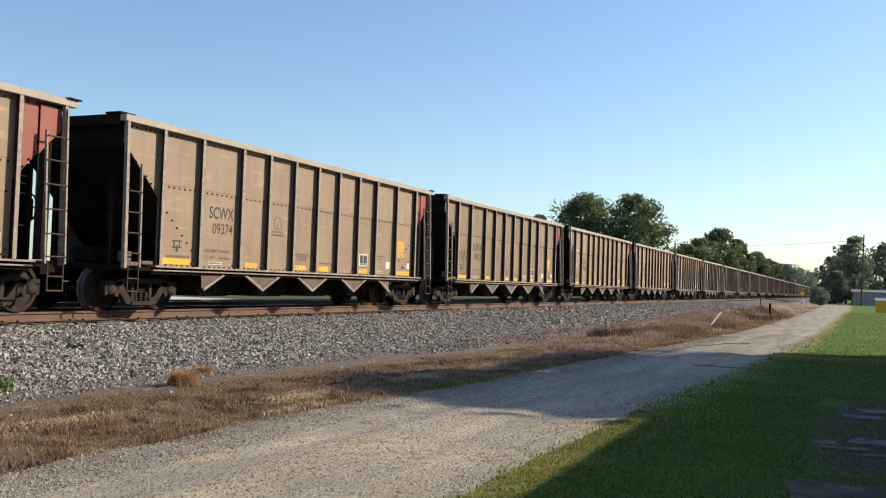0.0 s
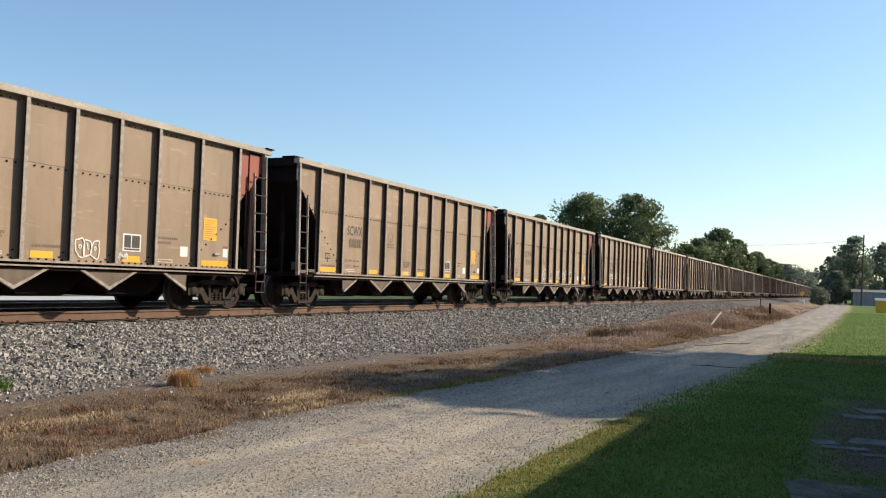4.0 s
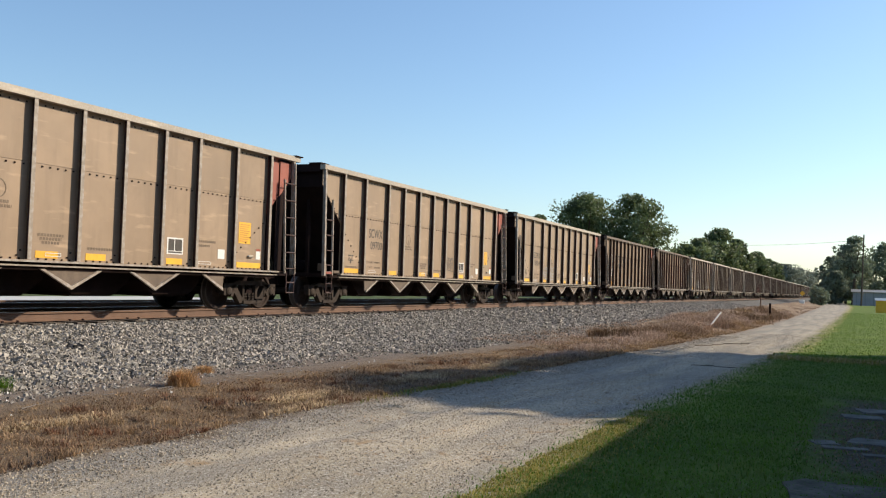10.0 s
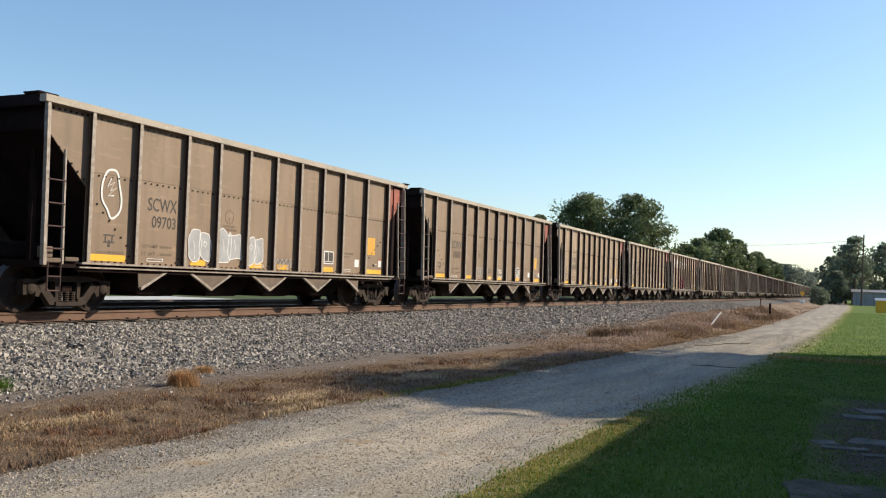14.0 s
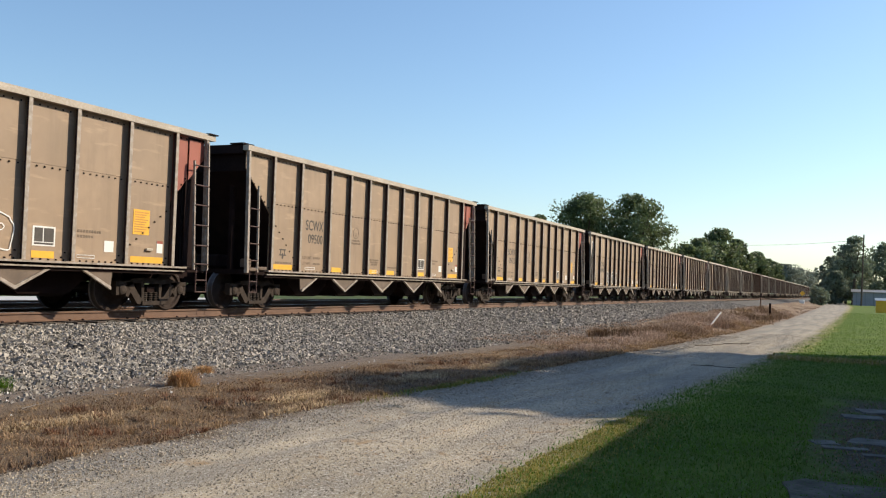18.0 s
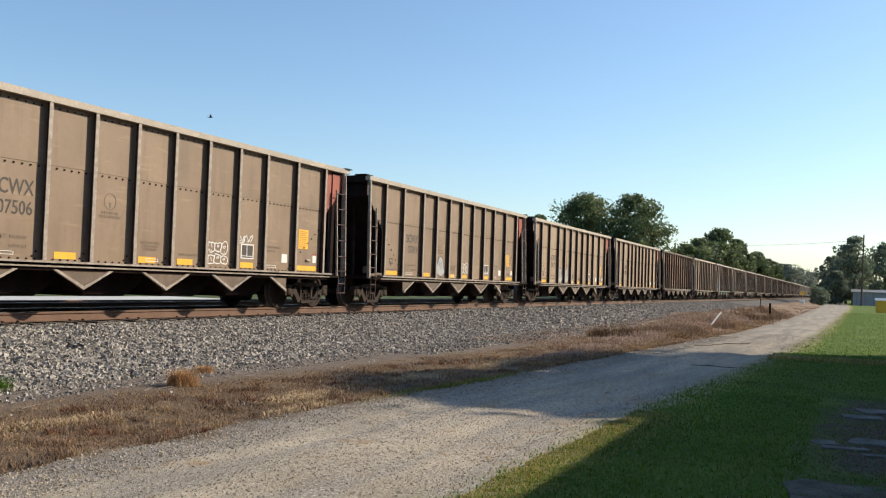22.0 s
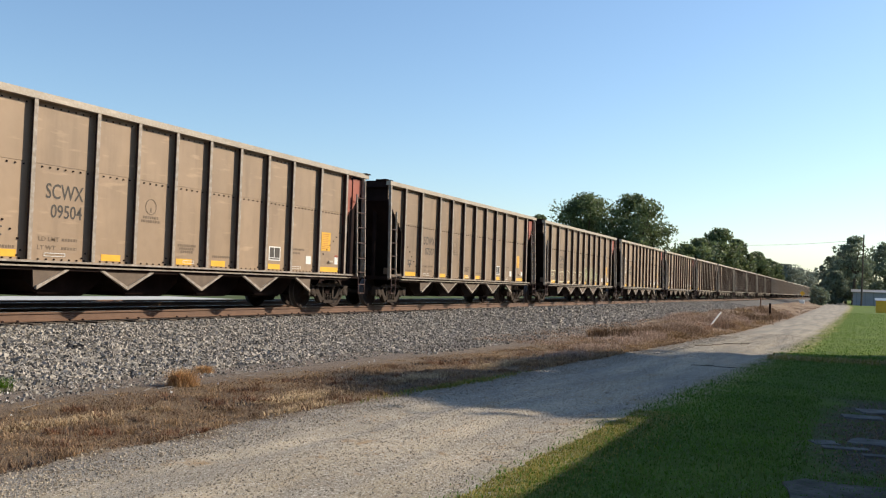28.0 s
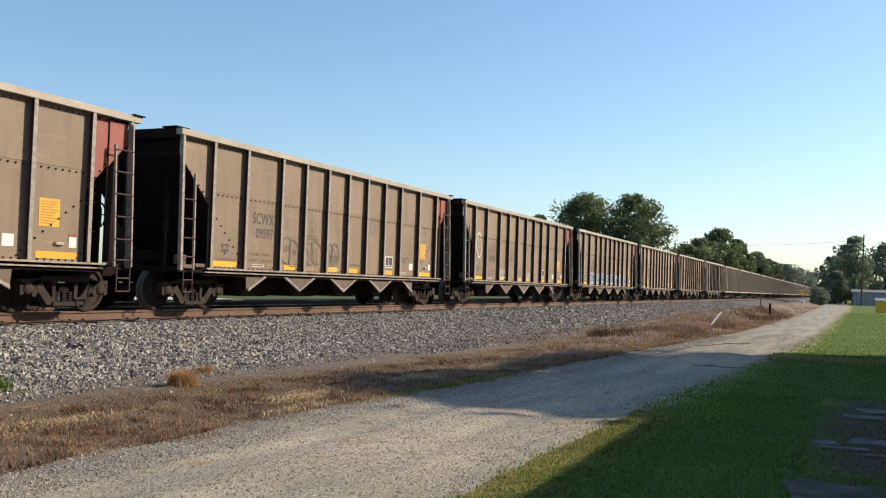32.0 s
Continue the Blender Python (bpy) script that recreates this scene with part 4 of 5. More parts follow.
# ---------------------------------------------------------------- shed, pole, wire, small things
sh = thing("shed", "long low grey metal shed with a pale roof", "shed", loc=(186, 0, 0))
part("wall", boxes((0, 9, -14, -0.9, -0.1, 2.5)), SHED_WALL, sh)
bm = bmesh.new()
prism(bm, [(-0.4, 2.5), (9.4, 2.5), (4.5, 3.0)], -14.3, -0.6)
part("roof", bm, ROOF_PALE, sh)
for i in range(9):
    part("wall_rib", boxes((-0.06, 0, -1.6 - 1.4 * i, -1.5 - 1.4 * i, -0.05, 2.48)), ROOF_PALE, sh)
pole = thing("utility_pole", "weathered wooden utility pole", "utility pole", loc=(178, -2.2, 0))
part("pole", tube(bmesh.new(), (0, 0, -0.3), (0.2, -0.3, 12.6), 0.17, 0.11, 10), BARK, pole)
bm = bmesh.new()
pa, pb = Vector((178.0, -2.0, 11.6)), Vector((232, 24.5, 13.2))
prev = pa
for i in range(1, 13):
    f = i / 12
    q = pa.lerp(pb, f) - Vector((0, 0, 1.0 * 4 * f * (1 - f) * 0.3))
    tube(bm, prev, q, 0.025, seg=5)
    prev = q
wire = tagged(part("overhead_wire", bm, SHADE_GRIME), "thin overhead wire strung from the pole", "wire")


# ---------------------------------------------------------------- stones, weeds, grass
TRACK_STONES = stone_cloud("ballast_stones", 76000, 6.5, 34, TRACK_Y - 5.25, TRACK_Y - 0.95, lambda x, y: ballast_grid(x, y), 0.044, STONE, 21, 1.2)
tagged(TRACK_STONES, "grey angular crushed stones heaped along the rails", "ballast", kind="stuff")
tagged(stone_cloud("ballast_stones", 42000, 32, 110, TRACK_Y - 5.2, TRACK_Y - 0.95, lambda x, y: ballast_grid(x, y), 0.075, STONE, 22, 1.35), "grey angular crushed stones farther along the rails", "ballast", kind="stuff")
tagged(stone_cloud("ballast_stones", 7000, 6, 45, TRACK_Y - 0.65, TRACK_Y + 7.5, lambda x, y: ballast_grid(x, y), 0.062, STONE, 23), "grey crushed stones between the rails", "ballast", kind="stuff")
tagged(stone_cloud("loose_stones", 2600, 6.5, 36, TRACK_Y - 6.1, TRACK_Y - 5.2, ground_z, 0.026, STONE, 24, 1.2), "loose grey stones strewn at the foot of the ballast", "stones", kind="stuff")
tagged(stone_cloud("loose_stones", 3000, 18, 52, TRACK_Y - 6.7, TRACK_Y - 5.0, ground_z, 0.04, STONE, 29, 1.3), "loose grey stones strewn farther along the ballast", "stones", kind="stuff")
tagged(stone_cloud("road_gravel", 30000, 4.3, 38, -3.15, 0.0, ground_z, 0.0078, GRAVEL_BITS, 25, 1.8, True), "fine loose gravel on the road", "gravel", kind="stuff")
tagged(stone_cloud("road_gravel", 9000, 4.3, 34, -0.6, 0.2, ground_z, 0.0115, GRAVEL_BITS, 27, 1.4, True), "coarse grey gravel along the road's weedy edge", "gravel", kind="stuff")
tagged(stone_cloud("coal_lumps", 16, 11.25, 11.6, 11.45, 11.65, lambda x, y: ballast_grid(x, y) + 0.02, 0.06, ROCK_DARK, 26), "black coal lumps fallen on the ballast", "coal", kind="stuff")


def blades(name, n, place, height, width, lean, mat, seed):
    """Single bent blades: place(r, n) gives x, y; each blade is two faces."""
    r = np.random.RandomState(seed)
    x, y = place(r, n)
    h = height * r.uniform(0.5, 1.35, n)
    z = ground_z(x, y) - 0.005
    a, q = r.uniform(0, 6.283, n), lean * r.uniform(0.1, 1.0, n)
    w = width * r.uniform(0.6, 1.3, n)
    dx, dy = np.cos(a), np.sin(a)
    base = np.stack([x, y, z], -1)
    sidev = np.stack([-dy * w, dx * w, 0 * w], -1)
    mid = base + np.stack([dx * h * q * 0.35, dy * h * q * 0.35, h * 0.6], -1)
    tip = base + np.stack([dx * h * q, dy * h * q, h * (1 - 0.25 * q)], -1)
    v = np.stack([base - sidev, base + sidev, mid + sidev * 0.7, mid - sidev * 0.7, tip], 1).reshape(-1, 3)
    o = 5 * np.arange(n)[:, None]
    quads = (np.array([[0, 1, 2, 3]]) + o).tolist()
    tris = (np.array([[3, 2, 4]]) + o).tolist()
    return from_arrays(name, v, quads + tris, mat)


def tufts(x0, x1, s0, s1, count, per, radius, power=1.0):
    """Places for blades that stand in tufts, between distances s0 and s1 past the road's edge."""
    def place(r, n):
        cx = x0 + (x1 - x0) * r.rand(count) ** power
        cs = r.uniform(s0, s1, count)
        k = r.randint(0, count, n)
        d = np.abs(r.normal(0, radius, n)) * (0.5 + (k % 7) / 5.0)
        a = r.uniform(0, 6.283, n)
        x = cx[k] + d * np.cos(a)
        s = cs[k] + d * np.sin(a)
        s = np.where(s < 0.12, 0.12 + 0.4 * np.abs(s - 0.12), s)
        return x, road_left(x) + s + 0.12 * waves(x, x * 0 + 2, 1.8, 14)
    return place


def lawn_place(x0, x1, y0, power):
    def place(r, n):
        x = x0 + (x1 - x0) * r.rand(n) ** power
        edge = road_right(x) + 0.07 * waves(x, x * 0 + 1, 1.5, 12) + np.clip(0.14 * r.normal(0, 1, n), -0.4, 0.4)
        y = edge - (edge - y0) * r.rand(n) ** 1.1
        bare = (x > 8.6) & (x < 15) & (y < 0.32) & (r.rand(n) < 0.75)
        return x, np.where(bare, 0.35 + (edge - 0.35) * r.rand(n), y)
    return place


tagged(blades("lawn", 60000, lawn_place(5.2, 26, -1.3, 1.5), 0.036, 0.005, 1.5, GREEN, 31), "short mown green lawn", "grass", kind="stuff")
tagged(blades("lawn", 22000, lawn_place(25, 95, -4.5, 1.6), 0.04, 0.010, 1.6, GREEN, 32), "short green lawn in the sun", "grass", kind="stuff")
tagged(blades("dry_grass", 11000, lambda r, n: (lambda x: (x, road_right(x) + 0.06 + 0.07 * waves(x, x * 0 + 1, 1.5, 12) - np.abs(r.normal(0, 0.3, n))))(5.3 + 6.5 * r.rand(n)), 0.032, 0.004, 2.2, YELLOW_GRASS, 33), "yellowed grass along the road's edge", "grass", kind="stuff")
for mat, m, seed in ((YELLOW_GRASS, 2600, 55), (STRAW, 900, 56)):
    ob = blades("grass_fringe", m, lambda r, n: (r.normal(23.6, 0.4, n), r.uniform(-3.2, 1.75, n)), 0.1, 0.006, 1.6, mat, seed)
    tagged(ob, "strip of taller pale dry grass across the lawn", "grass", kind="stuff")
tagged(blades("dry_grass", 34000, tufts(4.5, 34, 0.1, 2.9, 520, 24, 0.17, 1.3), 0.034, 0.0045, 2.8, DRY, 34), "low dry yellow-brown grass on the verge", "dry grass", kind="stuff")
tagged(blades("dead_weeds", 40000, tufts(4.5, 34, 0.0, 2.8, 700, 24, 0.2, 1.3), 0.036, 0.0045, 2.7, DRY_DARK, 35), "low dead brown weeds on the verge", "weeds", kind="stuff")
tagged(blades("dry_grass", 34000, tufts(24, 140, 0.1, 8.2, 900, 20, 0.4, 1.5), 0.075, 0.008, 3.0, BANK_DRY, 36), "dry straw-coloured grass on the bank", "dry grass", kind="stuff")
tagged(blades("dead_weeds", 16000, tufts(24, 130, 0.0, 7.5, 330, 20, 0.4, 1.4), 0.08, 0.008, 2.8, DRY_DARK, 38), "brown weeds on the bank", "weeds", kind="stuff")
tagged(blades("dead_weeds", 6000, tufts(52, 72, 0.8, 2.6, 60, 20, 0.35), 0.35, 0.02, 0.9, DRY_DARK, 37), "dark dead brush in the ditch", "weeds", kind="stuff")


def clump(name, label, x, y, h, rad, n, mat, seed):
    ob = blades(name, n, lambda r, m: (x + rad * r.normal(0, 0.5, m), y + rad * r.normal(0, 0.5, m)), h, 0.0035, 1.3, mat, seed)
    return tagged(ob, label, "weed", kind="stuff")


for i, (px, py, lx, ly, m) in enumerate(((6.9, 7.3, 0.6, 0.13, 1500), (5.9, 7.5, 0.3, 0.1, 350), (10.3, 6.5, 0.7, 0.2, 1500), (13.5, 6.3, 0.8, 0.15, 1300), (17.0, 6.2, 1.0, 0.2, 1300), (9.4, 5.9, 0.6, 0.1, 500))):
    ob = blades("straw_patch", m, lambda r, n: (px + lx * r.normal(0, 0.6, n), py + ly * r.normal(0, 0.7, n)), 0.06, 0.006, 2.2, STRAW, 60 + i)
    tagged(ob, "patch of pale straw lying on the verge", "straw", kind="stuff")
clump("weed_clump", "bushy dry orange-brown weed clump at the ballast's foot", 10.3, 8.45, 0.23, 0.15, 1500, DRY_ORANGE, 41)
clump("weed_clump", "small dry orange-brown weed clump at the ballast's foot", 11.9, 9.35, 0.12, 0.11, 1200, DRY_ORANGE, 42)
clump("weed_clump", "small green weed at the ballast's foot", 8.4, 9.75, 0.2, 0.12, 300, GREEN, 43)
for mat, m, seed in ((YELLOW_GRASS, 1500, 44), (GREEN, 500, 45)):
    ob = blades("grass_fringe", m, lambda r, n: (lambda x: (x, road_left(x) + 0.1 + 0.07 * r.normal(0, 1, n) + 0.1 * waves(x, x * 0, 1.2, 5)))(r.normal(13.2, 1.1, n)), 0.055, 0.0045, 1.6, mat, seed)
    tagged(ob, "yellow-green grass at the road's edge", "grass", kind="stuff")
RUSSET = material("russet_dead_weed", (0.20, 0.095, 0.05), 0.9, var=0.3, scale=0.8, fine=6, island=0.4, translucent=0.2)
for mat, m, count, h, seed in ((DRY_DARK, 9000, 120, 0.08, 46), (RUSSET, 6000, 70, 0.07, 47), (DRY, 5000, 60, 0.085, 48), (ROCK_DARK, 3500, 80, 0.05, 49)):
    ob = blades("dead_weeds", m, tufts(4.6, 32, 0.1, 2.3, count, 24, 0.13, 1.3), h, 0.004, 1.5, mat, seed)
    tagged(ob, "upright tufts of dead weeds on the verge", "weeds", kind="stuff")

rt = random.Random(12)
bm = bmesh.new()
for i in range(90):
    x, q = 6.5 + 17 * rt.random() ** 1.2, rt.uniform(-0.5, 0.5)
    y, L = TRACK_Y - rt.uniform(5.5, 6.7), rt.uniform(0.08, 0.3)
    z = float(ground_z(x, y)) + 0.02
    tube(bm, (x, y, z), (x + L * math.cos(q), y + L * math.sin(q), z + rt.uniform(0, 0.03)), 0.005, 0.003, 5)
tagged(part("twigs", bm, WOOD_GREY), "thin grey dead twigs at the ballast's foot", "twigs", kind="stuff")
for mat, m, seed in ((DRY_ORANGE, 900, 64), (DRY_DARK, 500, 65)):
    def litter(r, n):
        k = r.randint(0, 26, n)
        cx, cs = 6.0 + 9.0 * r.rand(26), r.uniform(-2.7, -0.5, 26)
        x = cx[k] + 0.22 * r.normal(0, 1, n)
        return x, road_left(x) + cs[k] + 0.07 * r.normal(0, 1, n)
    tagged(blades("leaf_litter", m, litter, 0.014, 0.008, 3.0, mat, seed), "scraps of dead brown leaf litter on the gravel", "leaf litter", kind="stuff")
tagged(stone_cloud("pale_stones", 38, 6.6, 16, TRACK_Y - 6.9, TRACK_Y - 5.3, ground_z, 0.02, WHITE, 28, 1.4), "bits of white stone strewn on the dirt", "stones", kind="stuff")

# ties under the rails: those passed near as parts, the rest in one piece
tie_bm = bevelled(boxes((-0.115, 0.115, TRACK_Y - 1.3, TRACK_Y + 1.3, RAIL_Z - 0.36, RAIL_Z - 0.185)), 0.012)
tie = part("tie", tie_bm, TIE, track, "", (4.0, 0, 0))
for i in range(1, 120):
    again(tie, (4.0 + 0.53 * i, 0, 0))
bm = bmesh.new()
for i in range(500):
    x = 4.0 + 0.53 * (120 + i)
    box(bm, x - 0.115, x + 0.115, TRACK_Y - 1.3, TRACK_Y + 1.3, RAIL_Z - 0.36, RAIL_Z - 0.185)
tagged(part("far_ties", bm, TIE, track), kind="stuff")
anchor_bm = boxes((-0.022, 0.022, RAIL_YS[0] - 0.082, RAIL_YS[0] - 0.05, RAIL_Z - 0.20, RAIL_Z - 0.15), (-0.035, 0.01, RAIL_YS[0] - 0.10, RAIL_YS[0] - 0.07, RAIL_Z - 0.235, RAIL_Z - 0.18))
anchor = part("rail_anchor", anchor_bm, SHADE_GRIME, track, "", (4.16, 0, 0))
for i in range(1, 72):
    again(anchor, (4.0 + 1.59 * (i // 2) + (0.16 if i % 2 == 0 else 0.5), 0, 0))

# ---------------------------------------------------------------- small things by the road
post = thing("marker_post", "short black wooden marker post in dry grass", "post", loc=(63.2, 4.6, float(ground_z(63.2, 4.6))))
part("stake", bevelled(boxes((-0.06, 0.06, -0.06, 0.06, -0.1, 1.05)), 0.01), SHADE_GRIME, post)
rp = thing("marker_post", "thin rusty metal post on the bank", "post", loc=(72.0, 5.9, float(ground_z(72, 5.9))))
part("stake", tube(bmesh.new(), (0, 0, -0.1), (0, 0, 0.95), 0.05, 0.05, 8), RAIL, rp)
ws = thing("leaning_stake", "white painted stake leaning over the bank", "stake", loc=(37.0, 5.0, float(ground_z(37, 5.0))))
lath = part("stake", bevelled(boxes((-0.032, 0.032, -0.02, 0.02, -0.3, 1.12)), 0.006), WHITE, ws)
lath.rotation_euler = (0, 0.9, -0.5)
sg = thing("warning_sign", "yellow diamond warning sign on a post", "road sign", loc=(150, 6.3, float(ground_z(150, 6.3))))
part("post", tube(bmesh.new(), (0, 0, -0.1), (0, 0, 1.9), 0.04, 0.04, 6), SHED_WALL, sg)
part("plate", prism(bmesh.new(), [(0, 1.15), (0.4, 1.55), (0, 1.95), (-0.4, 1.55)], -0.06, -0.045, "x"), YELLOW, sg, "yellow diamond plate")
wb = thing("white_box", "small white equipment box below the sign", "box", loc=(146, 6.2, float(ground_z(146, 6.2))))
part("case", bevelled(boxes((-0.3, 0.3, -0.4, 0.4, 0, 0.5)), 0.05), WHITE, wb)
yb = thing("yellow_booth", "small yellow booth with a white roof on the lawn", "booth", loc=(104, -3.2, 0))
part("body", bevelled(boxes((-0.55, 0.55, -0.55, 0.55, -0.05, 1.25)), 0.04), YELLOW, yb)
part("roof", prism(bmesh.new(), [(-0.65, 1.25), (0.65, 1.25), (0.3, 1.5), (-0.3, 1.5)], -0.65, 0.65), WHITE, yb)


def slab(x, y, lx, ly, turn, seed, top=0.012, name="stone_slab", label="weathered grey stone slab sunk in the shaded lawn"):
    """A broken, sunken slab: a worn rectangle with a chipped outline."""
    r = random.Random(seed)
    corners = [(-lx, -ly), (lx, -ly), (lx, ly), (-lx, ly)]
    pts = []
    for i in range(4):
        p, q = corners[i], corners[(i + 1) % 4]
        for f in (0.06, 0.3, 0.52, 0.74, 0.94):
            j = 0.09 * min(lx, ly)
            pts.append((p[0] + (q[0] - p[0]) * f + r.uniform(-j, j), p[1] + (q[1] - p[1]) * f + r.uniform(-j, j)))
    ob = part(name, prism(bmesh.new(), pts, -0.08, top, "z"), CONCRETE if name == "stone_slab" else SLAB_PALE)
    ob.location, ob.rotation_euler = (x, y, 0.006), (r.uniform(-0.01, 0.01), r.uniform(-0.012, 0.012), turn)
    return tagged(ob, label, "stone slab", "slabs in the lawn")


slab(7.4, -0.62, 0.92, 1.0, 0.12, 1, 0.004)
for i, (x, y, lx, ly, turn) in enumerate(((10.45, 0.2, 0.13, 0.13, 0.3), (10.15, 0.0, 0.07, 0.22, 0.15), (10.7, -0.25, 0.2, 0.2, -0.2), (9.9, -0.35, 0.06, 0.2, 0.25), (12.9, -0.2, 0.16, 0.24, 0.1), (13.6, -0.35, 0.2, 0.2, 0.25))):
    slab(x, y, lx, ly, turn, 20 + i, 0.002 + 0.005 * (i % 3), "slab_fragment", "broken grey stone fragment lying in the shaded lawn")
tagged(blades("dead_weeds", 5000, lambda r, n: (r.normal(11.3, 1.6, n), r.normal(-0.35, 0.4, n)), 0.03, 0.004, 2.4, DRY_DARK, 39), "brown weeds between the broken slabs", "weeds", kind="stuff")

TUSSOCKS = [(38.5, 5.9, 0.4, 1.2, 3500), (36.0, 5.3, 0.32, 1.0, 2500), (40.0, 5.0, 0.45, 0.9, 3000), (43.5, 5.1, 0.45, 1.2, 3500), (46.0, 4.9, 0.4, 1.0, 2500), (33.0, 5.6, 0.25, 1.2, 2200),
            (30.0, 6.3, 0.2, 1.2, 2000), (41.5, 6.6, 0.35, 1.4, 3000), (27.0, 6.0, 0.15, 1.2, 1600), (23.0, 5.8, 0.14, 1.0, 1500), (20.0, 5.7, 0.12, 0.9, 1500)]
rb = random.Random(7)
for i in range(46):
    bx_ = 29 + 42 * rb.random() ** 1.2
    TUSSOCKS.append((bx_, float(road_left(bx_)) + rb.uniform(0.7, 3.2), rb.uniform(0.16, 0.4), rb.uniform(0.5, 1.1), 900))
# long grass hanging over the bank, orange fringe along the road
for i, (x, y, h, rad, m) in enumerate(TUSSOCKS):
    ob = blades("grass_tussock", m, lambda r, n: (x + rad * r.normal(0, 0.5, n), y + rad * 0.5 * r.normal(0, 0.5, n)), h, 0.009, 1.7, (BANK_DRY, BANK_DRY, DRY, DRY_DARK)[(i * 7) % 4 if i > 10 else min(i % 3, 1)], 90 + i)
    tagged(ob, "tussock of long pale dead grass on the bank", "grass tussock", "tussocks on the bank", kind="stuff")
tagged(blades("dry_grass", 12000, tufts(17, 46, 0.1, 0.75, 260, 20, 0.2, 1.2), 0.085, 0.006, 1.8, DRY, 51), "orange-brown grass fringing the road", "dry grass", kind="stuff")

bm = bmesh.new()
pts = [(26.6, 3.9), (27.4, 3.55), (28.3, 3.35), (29.0, 2.9), (29.6, 2.75)]
for (a, b), (c, d) in zip(pts, pts[1:]):
    tube(bm, (a, b, 0.03), (c, d, 0.012), 0.014, seg=5)
tagged(part("fallen_branch", bm, BARK), "thin dark fallen branch lying across the gravel road", "branch")

bm = bmesh.new()
for (a, b), (c, d) in (((19.4, 2.05), (19.6, 2.5)), ((19.6, 2.5), (19.65, 2.95)), ((19.6, 2.5), (19.9, 2.7))):
    tube(bm, (a, b, 0.025), (c, d, 0.012), 0.008, 0.005, seg=5)
tagged(part("fallen_branch", bm, BARK), "short dark fallen branch lying on the shaded gravel road", "branch")

for i in range(60):
    again(tie, (4.0 + 0.53 * i, TRACK_GAP, 0), parent=second)


# ---------------------------------------------------------------- the train
BROWN_CARS = (14, 15, 29)
DULL_CARS = (1, 16, 17, 19, 24, 25, 26, 33, 34, 36, 37, 38, 39, 41)
FADED_CARS = (36, 38, 39, 41)
LAST_NEAR, LAST = 42, 61


def spin(t):
    return pose(0, 0, 0, 0, -math.degrees(SPEED * t / R_WHEEL), 0)


def key_wheelsets(car):
    """Wheels roll as the car runs: a row for every thirtieth of a second; copies share it."""
    for tr in [c for c in car.children if c.name.startswith("truck")]:
        for w in [c for c in tr.children if c.name.startswith("wheelset")]:
            place = Matrix.Translation(w.location)
            walk(w, [(i / 30, place @ spin(i / 30)) for i in range(961)])


protos = {"tan": coal_car("tan"), "dull": coal_car("dull"), "brown": coal_car("brown"), "far": far_coal_car()}
for proto in protos.values():
    key_wheelsets(proto)
TRAIN = {}
for k in range(-2, LAST + 1):
    proto = protos["brown" if k in BROWN_CARS else "far" if k > LAST_NEAR else "dull" if k in DULL_CARS else "tan"]
    TRAIN[k] = proto if proto not in TRAIN.values() else copy_thing(proto, pose(0, 0, 0))


# ---------------------------------------------------------------- lettering and spray paint
def lettering(name, text, x0, x1, z0, z1, car, mat, y=PANEL_Y - 0.005):
    """Letters fitted between x0 and x1, z0 and z1 on the side of a car."""
    cu = bpy.data.curves.new("letters", "FONT")
    cu.body, cu.offset, cu.resolution_u = text, 0.007, 3
    ob = bpy.data.objects.new("letters", cu)
    me = bpy.data.meshes.new_from_object(ob)
    bpy.data.objects.remove(ob)
    co = np.empty(len(me.vertices) * 3)
    me.vertices.foreach_get("co", co)
    co = co.reshape(-1, 3)
    lo, hi = co.min(0), co.max(0)
    out = np.stack([x0 + (co[:, 0] - lo[0]) / (hi[0] - lo[0]) * (x1 - x0), np.full(len(co), y), z0 + (co[:, 1] - lo[1]) / (hi[1] - lo[1]) * (z1 - z0)], -1)
    me.vertices.foreach_set("co", out.reshape(-1))
    me.materials.append(mat)
    o = new(name, me)
    o.parent = car
    return o


def ribbon(bm, pts, w, y=PANEL_Y - 0.014):
    """A sprayed line along points (x, z), one unbroken strip."""
    p = [Vector(q) for q in pts]
    p = [q for i, q in enumerate(p) if i == 0 or (q - p[i - 1]).length > 1e-5]
    closed = len(p) > 3 and (p[0] - p[-1]).length < 1e-4
    if closed:
        p.pop()
    n, rows = len(p), []
    for i in range(n):
        before = p[i] - p[i - 1] if closed or i else p[1] - p[0]
        after = p[(i + 1) % n] - p[i] if closed or i < n - 1 else p[-1] - p[-2]
        t = before.normalized() + after.normalized()
        t = t.normalized() if t.length > 1e-3 else after.normalized()
        nrm = Vector((-t.y, t.x)) * w / 2
        rows.append([bm.verts.new((q.x, y, q.y)) for q in (p[i] + nrm, p[i] - nrm)])
    for u, v in zip(rows, rows[1:] + rows[:1] if closed else rows[1:]):
        bm.faces.new((u[0], u[1], v[1], v[0]))
    return bm


def curve_pts(ctrl, n=6, closed=False):
    """Smooth line through control points."""
    c = [Vector((*p, 0)) for p in ctrl]
    c = [c[-1], *c, c[0], c[1]] if closed else [c[0], *c, c[-1]]
    out = []
    for i in range(1, len(c) - 2):
        for j in range(n):
            t = j / n
            a, b, d, e = c[i - 1], c[i], c[i + 1], c[i + 2]
            q = 0.5 * ((2 * b) + (d - a) * t + (2 * a - 5 * b + 4 * d - e) * t * t + (3 * b - a - 3 * d + e) * t ** 3)
            out.append((q.x, q.y))
    out.append((c[-2].x, c[-2].y))
    return out


